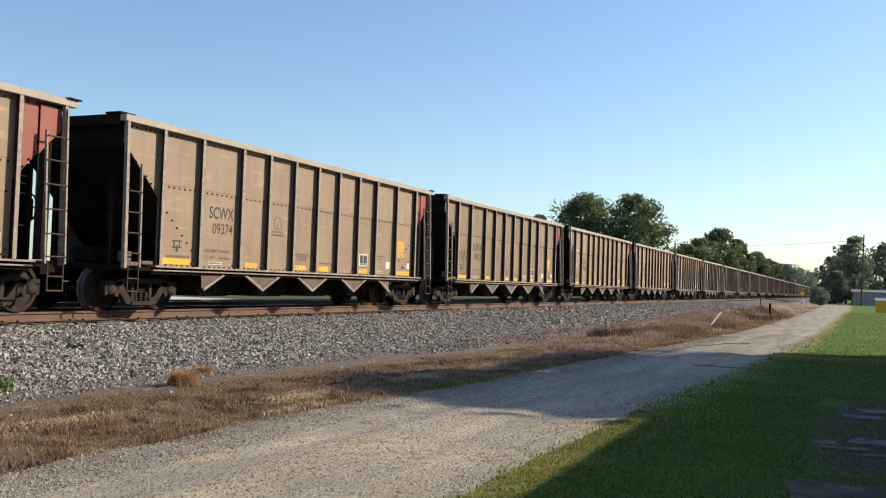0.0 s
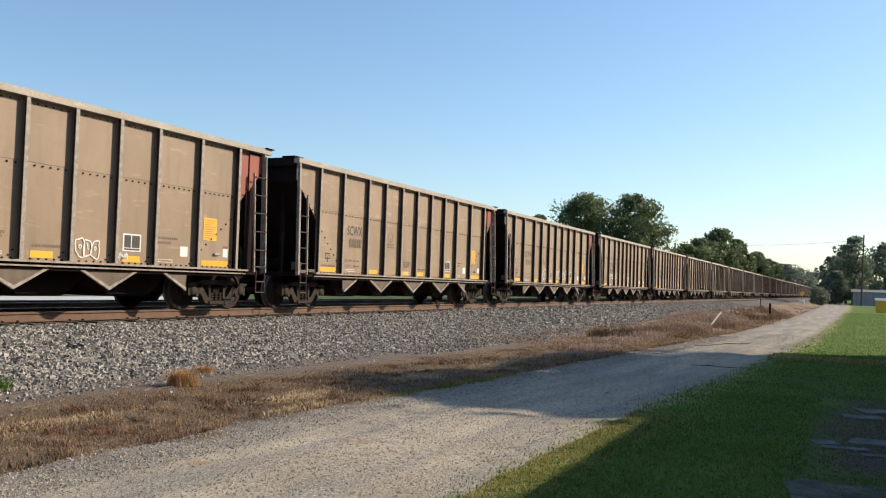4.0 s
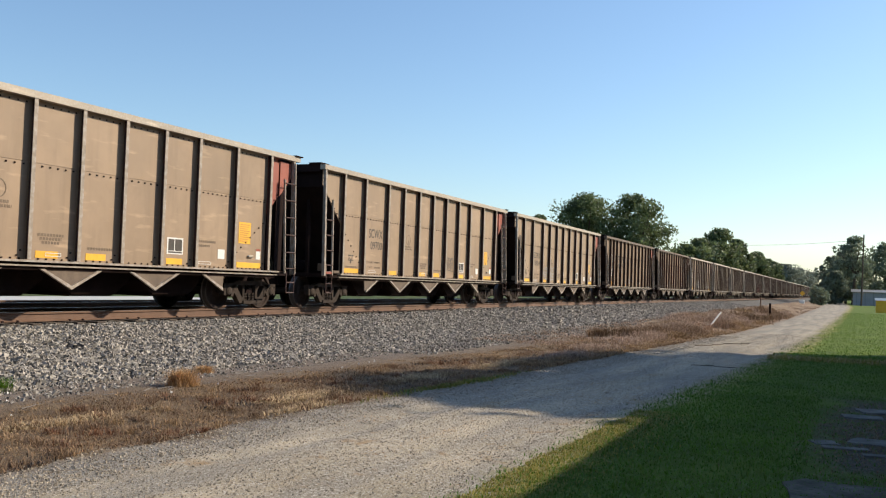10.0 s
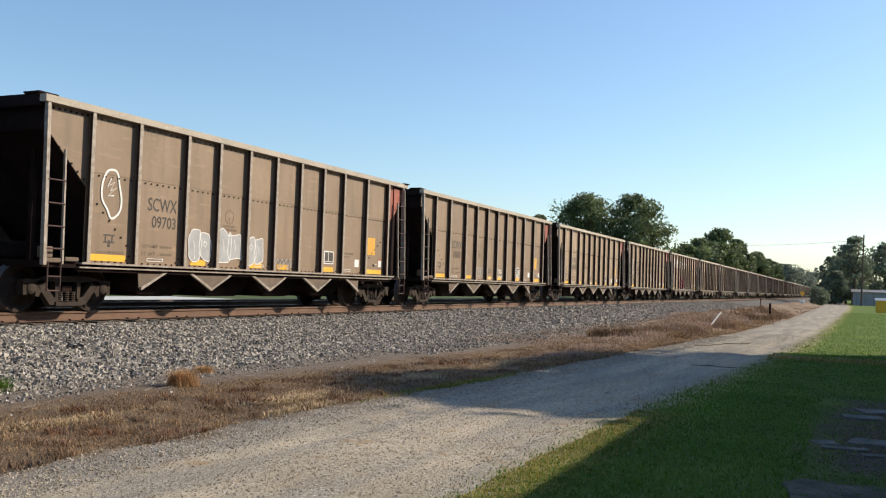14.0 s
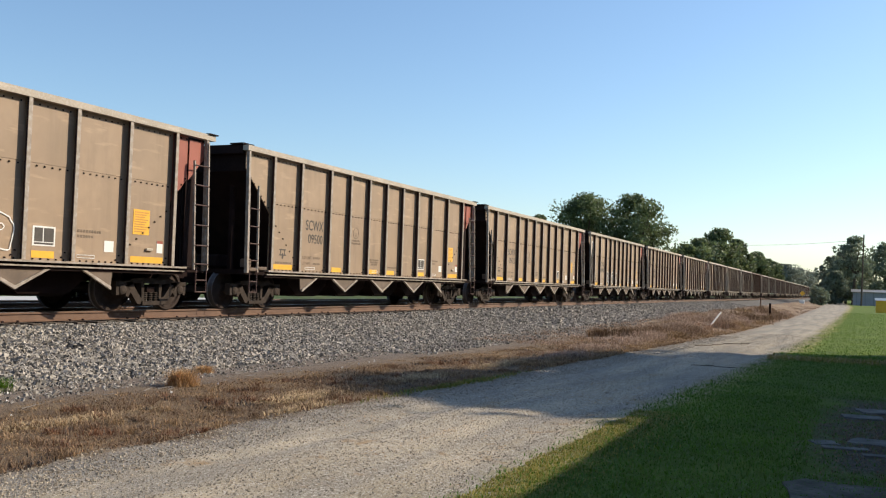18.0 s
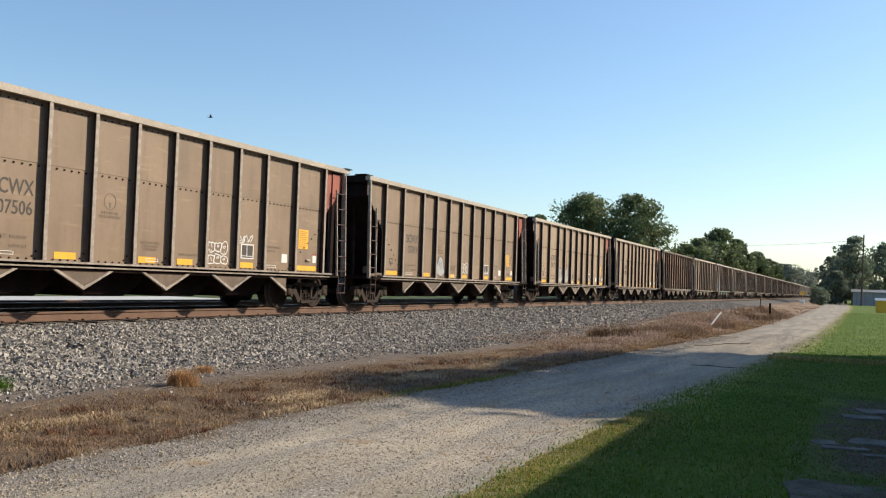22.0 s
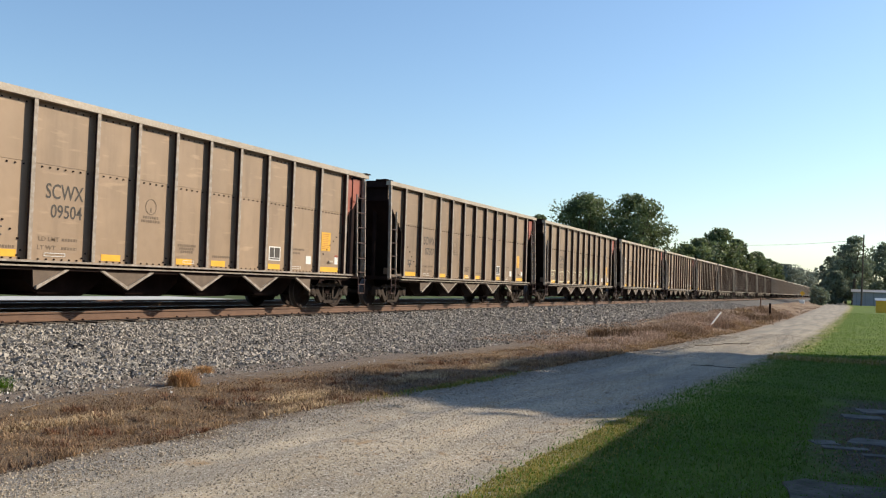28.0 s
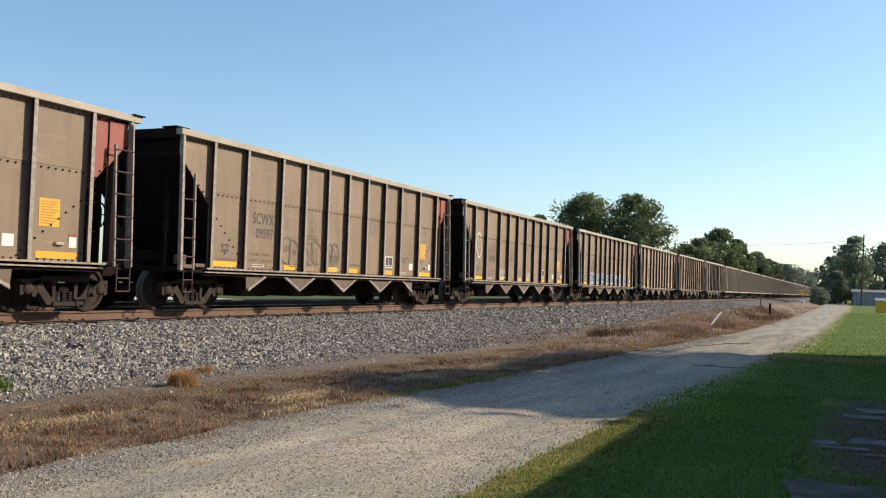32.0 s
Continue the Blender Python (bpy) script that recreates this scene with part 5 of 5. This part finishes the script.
def bubble(r, x0, x1, z0, z1, square=0.75):
    """Outline of one swollen sprayed shape, with lobes of its own."""
    cx, cz, rx, rz = (x0 + x1) / 2, (z0 + z1) / 2, (x1 - x0) / 2, (z1 - z0) / 2
    lean, ctrl = r.uniform(-0.12, 0.12), []
    for i in range(11):
        a = 2 * math.pi * i / 11 + r.uniform(-0.12, 0.12)
        k = r.uniform(0.72, 1.06)
        u, v = math.copysign(abs(math.cos(a)) ** square, math.cos(a)) * k, math.copysign(abs(math.sin(a)) ** square, math.sin(a)) * k
        ctrl.append((cx + rx * u + lean * rz * v, cz + rz * v))
    return curve_pts(ctrl, 4, True)


def inner_marks(r, bm, x0, x1, z0, z1, w, y):
    """Small loops and hooks inside a sprayed shape."""
    cx, h, wd = (x0 + x1) / 2, z1 - z0, x1 - x0
    q, cz = wd * r.uniform(0.08, 0.16), z0 + h * r.uniform(0.5, 0.65)
    if r.random() < 0.5:
        ribbon(bm, curve_pts([(cx - q, cz), (cx, cz + h * 0.1), (cx + q, cz + 0.01), (cx, cz - h * 0.08)], 4, True), w, y)
    else:
        ribbon(bm, curve_pts([(cx - q, cz + h * 0.16), (cx, cz), (cx + q * 0.4, cz - h * 0.2)], 4), w, y)
    if r.random() < 0.5:
        ribbon(bm, [(cx + q * 0.3, z0 + h * 0.08), (cx + q * 0.1, z0 + h * r.uniform(0.2, 0.3))], w, y)


def tag(car, x0, x1, z0, z1, mat, seed, w=0.024, loops=4):
    """Sprayed mark on a panel: a row of bubble outlines, or a looping scrawl where it is low."""
    r = random.Random(seed)
    bm = bmesh.new()
    if z1 - z0 > 0.3:
        n, tiers = max(3, round((x1 - x0) / 0.26)), 2 if z1 - z0 > 0.48 else 1
        step, rise = (x1 - x0) / n, (z1 - z0) / tiers
        for i in range(n * tiers):
            a, b = x0 + step * (i % n - 0.1), x0 + step * (i % n + 1.14)
            base = z0 + rise * (i // n)
            lo, hi = base + r.uniform(-0.06, 0.12) * rise, base + rise * r.uniform(0.85, 1.08)
            ribbon(bm, bubble(r, a, b, lo, hi), w, PANEL_Y - 0.014 - 0.0006 * i)
            inner_marks(r, bm, a, b, lo, hi, w * 0.8, PANEL_Y - 0.0143 - 0.0006 * i)
    else:
        ctrl, step = [], (x1 - x0) / loops
        for i in range(loops):
            cx = x0 + step * (i + 0.5)
            ctrl += [(cx - step * r.uniform(0.2, 0.6), r.uniform(z0, z1)), (cx + step * r.uniform(-0.3, 0.3), z1 - r.uniform(0, 0.15) * (z1 - z0)),
                     (cx + step * r.uniform(0.2, 0.6), r.uniform(z0, z1)), (cx + step * r.uniform(-0.4, 0.3), z0 + r.uniform(0, 0.2) * (z1 - z0))]
        ribbon(bm, curve_pts(ctrl, 4), w, PANEL_Y - 0.014)
    part("spray_tag", bm, mat, car, "spray-painted outline mark")


def loop_mark(car, x, z, s, mat=None, dx=0.0):
    """Sprayed outline of a bean shape with three short strokes."""
    bm = bmesh.new()
    out = [(-0.22, 0.28), (-0.1, 0.46), (0.12, 0.45), (0.2, 0.2), (0.27, -0.1), (0.22, -0.34), (0.02, -0.47), (-0.1, -0.3), (-0.24, -0.12), (-0.26, 0.1)]
    ribbon(bm, curve_pts([(x + p * s, z + q * s) for p, q in out], 5, True), 0.045)
    zig = [(-0.02, 0.32), (-0.12, 0.14), (0.06, 0.24), (-0.04, 0.06), (0.12, 0.14), (-0.1, -0.04), (0.06, -0.02)]
    ribbon(bm, [(x + p * s, z + q * s) for p, q in zig], 0.028, PANEL_Y - 0.018)
    part("spray_outline", bm, mat or WHITE, car, "white sprayed bean-shaped outline")


def block_piece(car, x0, x1, z0, z1, fill, line, seed, gaps=STAKES_A, w=0.035, n=None):
    """Sprayed piece of swollen shapes, filled and outlined, one set a panel."""
    r = random.Random(seed)
    edges = [x0] + [g for g in gaps if x0 < g < x1] + [x1]
    for a, b in zip(edges, edges[1:]):
        a, b = a + 0.06, b - 0.06
        if b - a < 0.2:
            continue
        k = n or 2
        fillb, lineb = bmesh.new(), bmesh.new()
        for i in range(k):
            u, v = max(a, a + (b - a) * (i - 0.16) / k), min(b, a + (b - a) * (i + 1.16) / k)
            top, low = z1 - r.uniform(0.0, 0.16) * (z1 - z0), z0 + r.uniform(0.0, 0.08) * (z1 - z0)
            out = bubble(r, u, v, low, top, 0.6)
            if fill:
                fillb.faces.new([fillb.verts.new((p, PANEL_Y - 0.0128 - 0.0004 * i, q)) for p, q in out[:-1]])
            ribbon(lineb, out, w, PANEL_Y - 0.015 - 0.0006 * i)
            inner_marks(r, lineb, u, v, low, top, w * 0.8, PANEL_Y - 0.017)
        if fill:
            part("spray_fill", fillb, fill, car, "filled spray-painted swollen shapes")
        else:
            fillb.free()
        part("spray_outline", lineb, line, car, "sprayed outline of swollen shapes")


def jagged_piece(car, x0, x1, z0, z1, fill, line, seed, w=0.022):
    """Sprayed piece of interlocked pointed arms."""
    r = random.Random(seed)
    fillb, lineb = bmesh.new(), bmesh.new()
    n = max(3, int((x1 - x0) / 0.32))
    for i in range(n):
        cx, cz = x0 + (x1 - x0) * (i + 0.5) / n, (z0 + z1) / 2 + r.uniform(-0.1, 0.1) * (z1 - z0)
        pts, m = [], 9
        for j in range(m):
            a = 2 * math.pi * j / m + r.uniform(-0.2, 0.2)
            q = r.uniform(0.9, 1.25) if j % 2 else r.uniform(0.35, 0.6)
            pts.append((cx + math.cos(a) * q * (x1 - x0) / n * 0.75, min(z1, max(z0, cz + math.sin(a) * q * (z1 - z0) * 0.5))))
        fillb.faces.new([fillb.verts.new((p, PANEL_Y - 0.0122 - 0.0003 * i, q)) for p, q in pts])
        ribbon(lineb, pts + pts[:1], w, PANEL_Y - 0.016 - 0.002 * (i % 3))
    part("spray_fill", fillb, fill, car, "filled spray-painted pointed shapes")
    part("spray_outline", lineb, line, car, "sprayed outline of pointed shapes")


def ghost_blob(car, x, z, wd, ht):
    out = [(-0.5, -0.3), (-0.42, 0.1), (-0.2, 0.42), (0.0, 0.5), (0.25, 0.35), (0.35, 0.0), (0.5, -0.25), (0.3, -0.42), (0.1, -0.5), (-0.2, -0.44)]
    pts = curve_pts([(x + p * wd, z + q * ht) for p, q in out], 4, True)
    bm = bmesh.new()
    bm.faces.new([bm.verts.new((p, PANEL_Y - 0.0135, q)) for p, q in pts[:-1]])
    part("spray_fill", bm, SILVER, car, "pale grey sprayed blob")
    bm = ribbon(bmesh.new(), pts, 0.03, PANEL_Y - 0.015)
    ribbon(bm, [(x - 0.08, z + 0.2), (x - 0.14, z - 0.02)], 0.02, PANEL_Y - 0.03)
    ribbon(bm, [(x + 0.06, z + 0.16), (x - 0.1, z - 0.1), (x + 0.08, z - 0.04)], 0.02, PANEL_Y - 0.03)
    part("spray_outline", bm, INK, car)


def bars_piece(car):
    """Six tall white sprayed shapes, each a few plain strokes, high on the side."""
    spans = ((1.35, 2.2, 2.75, 3.65, 4), (2.75, 3.6, 2.72, 3.55, 3), (4.15, 4.95, 2.72, 3.45, 3), (5.3, 6.05, 2.68, 3.4, 3), (6.5, 7.2, 2.7, 3.4, 3), (7.6, 8.3, 2.72, 3.4, 3))
    for x0, x1, z0, z1, n in spans:
        bm = bmesh.new()
        for i in range(n):
            a = x0 + (x1 - x0) * (i + 0.5) / n
            ribbon(bm, [(a - 0.05 + 0.05 * (i % 2), z0 + 0.04 * i), (a + 0.05, z1 - 0.03 * i)], 0.12, PANEL_Y - 0.0145)
        part("spray_bars", bm, WHITE, car, "tall white sprayed strokes")


NUMBERS = {0: "09374", 1: "09021", 2: "09506", 3: "09437", 4: "09295", 6: "09347", 7: "09397", 8: "09828", 9: "09119", 10: "09103", 11: "09159", 12: "09700",
           13: "09014", 14: "06014", 15: "06018", 16: "09703", 19: "07444", 20: "09526", 21: "09500", 22: "09622", 23: "09438", 24: "07562", 25: "07506", 26: "07819",
           27: "09177", 28: "09005", 29: "06127", 32: "09504", 33: "07307", 34: "07511", 35: "09109", 36: "07527", 37: "09597"}
for k in range(-2, LAST_NEAR + 1):
    car, ink = TRAIN[k], FADED_INK if k in FADED_CARS else INK
    num = NUMBERS.get(k)
    if k in BROWN_CARS:
        lettering("owner_letters", "SC", 3.68, 4.02, 2.66, 2.93, car, INK)
        lettering("owner_letters", "WX", 4.48, 5.05, 2.66, 2.93, car, INK)
        lettering("car_number", num[:2], 3.66, 4.0, 2.16, 2.43, car, INK)
        lettering("car_number", num[2:], 4.46, 4.98, 2.16, 2.43, car, INK)
        continue
    lettering("load_letters", "LD LMT", 2.72, 3.2, 1.335, 1.415, car, FADED_INK)
    lettering("load_letters", "LT WT", 2.7, 3.12, 1.175, 1.255, car, FADED_INK)
    lettering("owner_letters", "SCWX", 2.84, 3.74, 2.12, 2.40, car, ink)
    if num:
        lettering("car_number", num, 2.97, 3.72, 1.77, 2.02, car, ink)
    else:
        bm = bmesh.new()
        for i in range(5):
            box(bm, 2.97 + 0.155 * i, 3.08 + 0.155 * i, PANEL_Y - 0.013, PANEL_Y - 0.011, 1.78, 2.03)
        part("car_number", bm, FADED_INK, car)

for line, z in (("ROTARY", 3.70), ("COUPLER", 3.60), ("END", 3.50)):
    lettering("red_panel_letters", line, 13.89, 13.89 + 0.036 * len(line), z, z + 0.07, TRAIN[14], WHITE)
for k in (2, 3, 4, 16, 19, 20, 35, 38):
    loop_mark(TRAIN[k], 1.78, 2.35, 1.02)
for k in BROWN_CARS:
    loop_mark(TRAIN[k], 1.82, 2.42, 1.02)
loop_mark(TRAIN[23], 0.88, 3.02, 0.95)
for k, x0, x1, z0, z1, mat in ((1, 1.4, 2.25, 1.75, 2.1, GREY_SPRAY), (1, 8.7, 9.4, 1.03, 1.3, WHITE), (3, 2.75, 3.7, 1.17, 1.4, WHITE), (4, 8.72, 9.3, 1.05, 1.45, WHITE), (4, 9.85, 10.1, 1.05, 1.2, WHITE),
                               (6, 5.2, 6.05, 1.15, 1.6, WHITE), (6, 7.55, 8.4, 1.2, 1.65, WHITE), (6, 8.7, 9.5, 1.15, 1.6, WHITE), (7, 2.7, 3.8, 1.4, 1.75, WHITE), (7, 4.2, 4.95, 1.05, 1.85, WHITE),
                               (7, 7.6, 8.4, 1.05, 1.65, WHITE), (8, 4.2, 4.9, 1.05, 1.75, WHITE), (8, 5.3, 6.0, 1.1, 1.75, WHITE), (8, 7.6, 8.3, 1.1, 1.5, WHITE), (8, 8.75, 9.4, 1.05, 1.5, WHITE),
                               (9, 4.2, 5.0, 1.05, 1.75, WHITE), (9, 5.3, 6.1, 1.05, 1.65, WHITE), (9, 7.55, 8.35, 1.05, 1.65, WHITE), (9, 8.7, 9.5, 1.25, 1.65, WHITE), (12, 8.75, 9.4, 1.25, 1.75, GREY_SPRAY), (13, 4.2, 4.95, 1.15, 1.75, SILVER), (13, 5.3, 6.05, 1.1, 1.8, SILVER),
                               (14, 6.6, 7.1, 1.1, 1.5, SILVER), (15, 4.3, 5.0, 1.12, 1.3, WHITE), (15, 5.6, 6.2, 1.1, 1.5, SILVER), (15, 11.1, 11.8, 1.15, 1.55, WHITE), (16, 7.6, 8.3, 1.05, 1.3, SILVER),
                               (17, 5.3, 6.0, 1.1, 1.5, SILVER), (17, 7.6, 8.2, 1.1, 1.5, WHITE), (17, 9.9, 10.5, 1.1, 1.5, WHITE), (19, 4.2, 4.9, 1.1, 1.3, WHITE), (19, 7.55, 8.4, 1.5, 1.95, WHITE), (25, 8.7, 9.4, 1.05, 1.6, WHITE), (25, 9.8, 10.4, 1.62, 1.82, WHITE),
                               (26, 7.6, 8.25, 1.2, 1.6, WHITE), (27, 8.0, 8.4, 1.2, 1.35, FADED_INK), (28, 4.3, 4.95, 1.2, 1.8, SILVER), (29, 4.3, 5.1, 1.2, 1.6, WHITE), (29, 7.6, 8.3, 1.3, 1.55, WHITE), (35, 5.2, 5.7, 1.1, 1.3, GREY_SPRAY), (35, 6.6, 7.0, 1.35, 1.55, GREY_SPRAY),
                               (36, 1.35, 2.2, 1.35, 1.95, CREAM), (36, 2.75, 3.5, 1.38, 1.62, WHITE), (31, 11.0, 11.9, 1.3, 1.75, BLUE), (31, 12.6, 13.4, 1.3, 1.6, GREY_SPRAY), (38, 4.2, 5.0, 1.1, 1.5, WHITE), (38, 7.6, 8.3, 1.1, 1.4, WHITE)):
    tag(TRAIN[k], x0, x1, z0, z1, mat, k * 31 + int(x0 * 10))
bars_piece(TRAIN[20])
flat("red_marker", rect(0.1, 0.42, 0.955, 1.02), RED, TRAIN[12], -0.045, 0.004, "small red plate on the corner step")
for x in (5.05, 6.21):
    flat("spray_fill", rect(x - 0.05, x + 0.05, 1.05, 1.95), MAROON, TRAIN[20], -0.004, 0.003, "maroon spray paint on a side post")
block_piece(TRAIN[16], 4.05, 7.1, 1.05, 1.9, SILVER, WHITE, 5, w=0.02)
block_piece(TRAIN[20], 3.98, 7.3, 0.99, 2.1, MAROON, WHITE, 6, w=0.02)
block_piece(TRAIN[20], 7.5, 9.6, 1.1, 1.8, None, WHITE, 7, w=0.025)
block_piece(TRAIN[23], 4.0, 7.1, 1.0, 1.95, GREY_SPRAY, WHITE, 8, n=2, w=0.022)
block_piece(TRAIN[31], 1.3, 11.0, 1.05, 2.1, BLUE, WHITE, 9, n=1, w=0.09)
block_piece(TRAIN[34], 1.2, 7.4, 1.03, 1.75, None, CREAM, 10, n=1, w=0.045)
for x0, x1 in ((7.45, 8.42), (8.58, 9.58), (9.74, 10.65)):
    jagged_piece(TRAIN[34], x0, x1, 1.05, 2.0, SAGE, CREAM, int(x0 * 10))
block_piece(TRAIN[36], 8.7, 10.6, 1.1, 1.8, None, WHITE, 11, n=1, w=0.03)
block_piece(TRAIN[37], 4.0, 7.1, 1.1, 1.95, None, GREY_SPRAY, 12, n=2, w=0.03)
block_piece(TRAIN[39], 2.6, 12.0, 1.05, 1.7, BLUE, WHITE, 13)
flat("spray_fill", rect(2.0, 11.9, 0.908, 0.965), TEAL, TRAIN[31], PANEL_Y - 0.168, 0.003, "teal sprayed patch on the sill")
for a in (4.95, 7.28, 9.56):
    flat("spray_fill", [(a - 0.55, 0.80), (a + 0.55, 0.80), (a, 0.56)], TEAL, TRAIN[31], 0.094, 0.003, "teal sprayed patch on a gusset")
ghost_blob(TRAIN[26], 5.68, 1.4, 0.72, 0.72)
ghost_blob(TRAIN[27], 4.55, 1.4, 0.75, 0.78)
ghost_blob(TRAIN[27], 5.68, 1.4, 0.72, 0.74)


# ---------------------------------------------------------------- birds
def bird():
    b = thing("bird", "dark bird flying across the sky", "bird", "birds in the sky")
    body = bmesh.new()
    rings = [(-0.09, 0.006), (-0.05, 0.014), (-0.015, 0.022), (0.03, 0.021), (0.055, 0.014), (0.08, 0.003)]
    prev = None
    for x, r in rings:
        cur = [body.verts.new((x, r * math.cos(a), r * math.sin(a) * 0.9)) for a in [i * math.pi / 4 for i in range(8)]]
        if prev:
            for i in range(8):
                body.faces.new((prev[i], prev[(i + 1) % 8], cur[(i + 1) % 8], cur[i]))
        prev = cur
    part("body", body, BIRD, b)
    part("tail", prism(bmesh.new(), [(-0.08, -0.006), (-0.125, -0.018), (-0.13, 0.0), (-0.125, 0.018), (-0.08, 0.006)], -0.004, 0.004, "z"), BIRD, b)
    for s in (-1, 1):
        part("wing", prism(bmesh.new(), [(0.04, 0.0), (0.03, s * 0.07), (0.0, s * 0.13), (-0.02, s * 0.09), (-0.03, 0.0)], -0.004, 0.004, "z"), BIRD, b)
    return b


def flight(yaw_pitch_rows):
    """Rows of (seconds, x, y, z); the bird faces along its path."""
    rows = []
    for i, (t, x, y, z) in enumerate(yaw_pitch_rows):
        j = min(i, len(yaw_pitch_rows) - 2)
        d = Vector(yaw_pitch_rows[j + 1][1:]) - Vector(yaw_pitch_rows[j][1:])
        rows.append((t, pose(x, y, z, 0, 0, math.degrees(math.atan2(d.y, d.x)))))
    return rows


BIRDS = []
FLIGHTS = [[(0.0, 132.12, -347.16, 12.53), (18.5, 75.02, 5.78, 15.28), (19.0, 73.49, 15.33, 16.27), (20.8, 62.48, 42.48, 13.57), (32.0, -6.09, 211.5, 14.23)], [(0.0, -61.71, 140.58, 8.0), (21.7, 23.84, 20.68, 6.84), (22.5, 26.99, 16.26, 7.11), (22.8, 28.86, 12.38, 7.69), (23.0, 29.84, 9.11, 8.66), (23.5, 30.65, 1.55, 10.6), (32.0, 44.46, -127.0, 43.56)], [(0.0, -129.18, 224.65, 79.91), (29.5, 24.75, 18.89, 8.91), (30.0, 27.36, 15.41, 7.71), (30.3, 27.96, 14.14, 8.05), (30.5, 28.46, 12.81, 8.55), (30.7, 28.86, 11.43, 9.29), (30.9, 29.26, 10.02, 11.13), (31.2, 29.9, 7.8, 14.2), (32.0, 31.5, 1.8, 22.0)]]
for rows in FLIGHTS:
    BIRDS.append((bird(), rows))


def coupling_slack(k):
    """Small differences in length between the cars add up along the train."""
    return float(np.interp(k, [0, 3, 4, 9, 11, 13, 14, 15, 16, 20, 24, 27, 29, 32, 33, 34, 35, 36, 37],
                           [0, 0.02, 0.1, 0.06, 0.12, 0.1, 0.24, 0.5, 0.34, 0.21, 0.18, 0.09, 0.15, 0.02, 0.19, 0.26, 0.29, 0.17, 0.15]))


def motions():
    for k, car in TRAIN.items():
        x = FIRST_X + k * CAR_L + coupling_slack(k)
        walk(car, [(0, pose(x, SIDE_Y, RAIL_Z)), (32, pose(x - SPEED * 32, SIDE_Y, RAIL_Z))])
    for b, rows in BIRDS:
        walk(b, flight(rows))
        for s, w in zip((-1, 1), [c for c in b.children if c.name.startswith("wing")]):
            walk(w, [(i / 15, pose(0, 0, 0.01, s * 38 * math.sin(i * 2.1), 0, 0)) for i in range(481)])


motions()
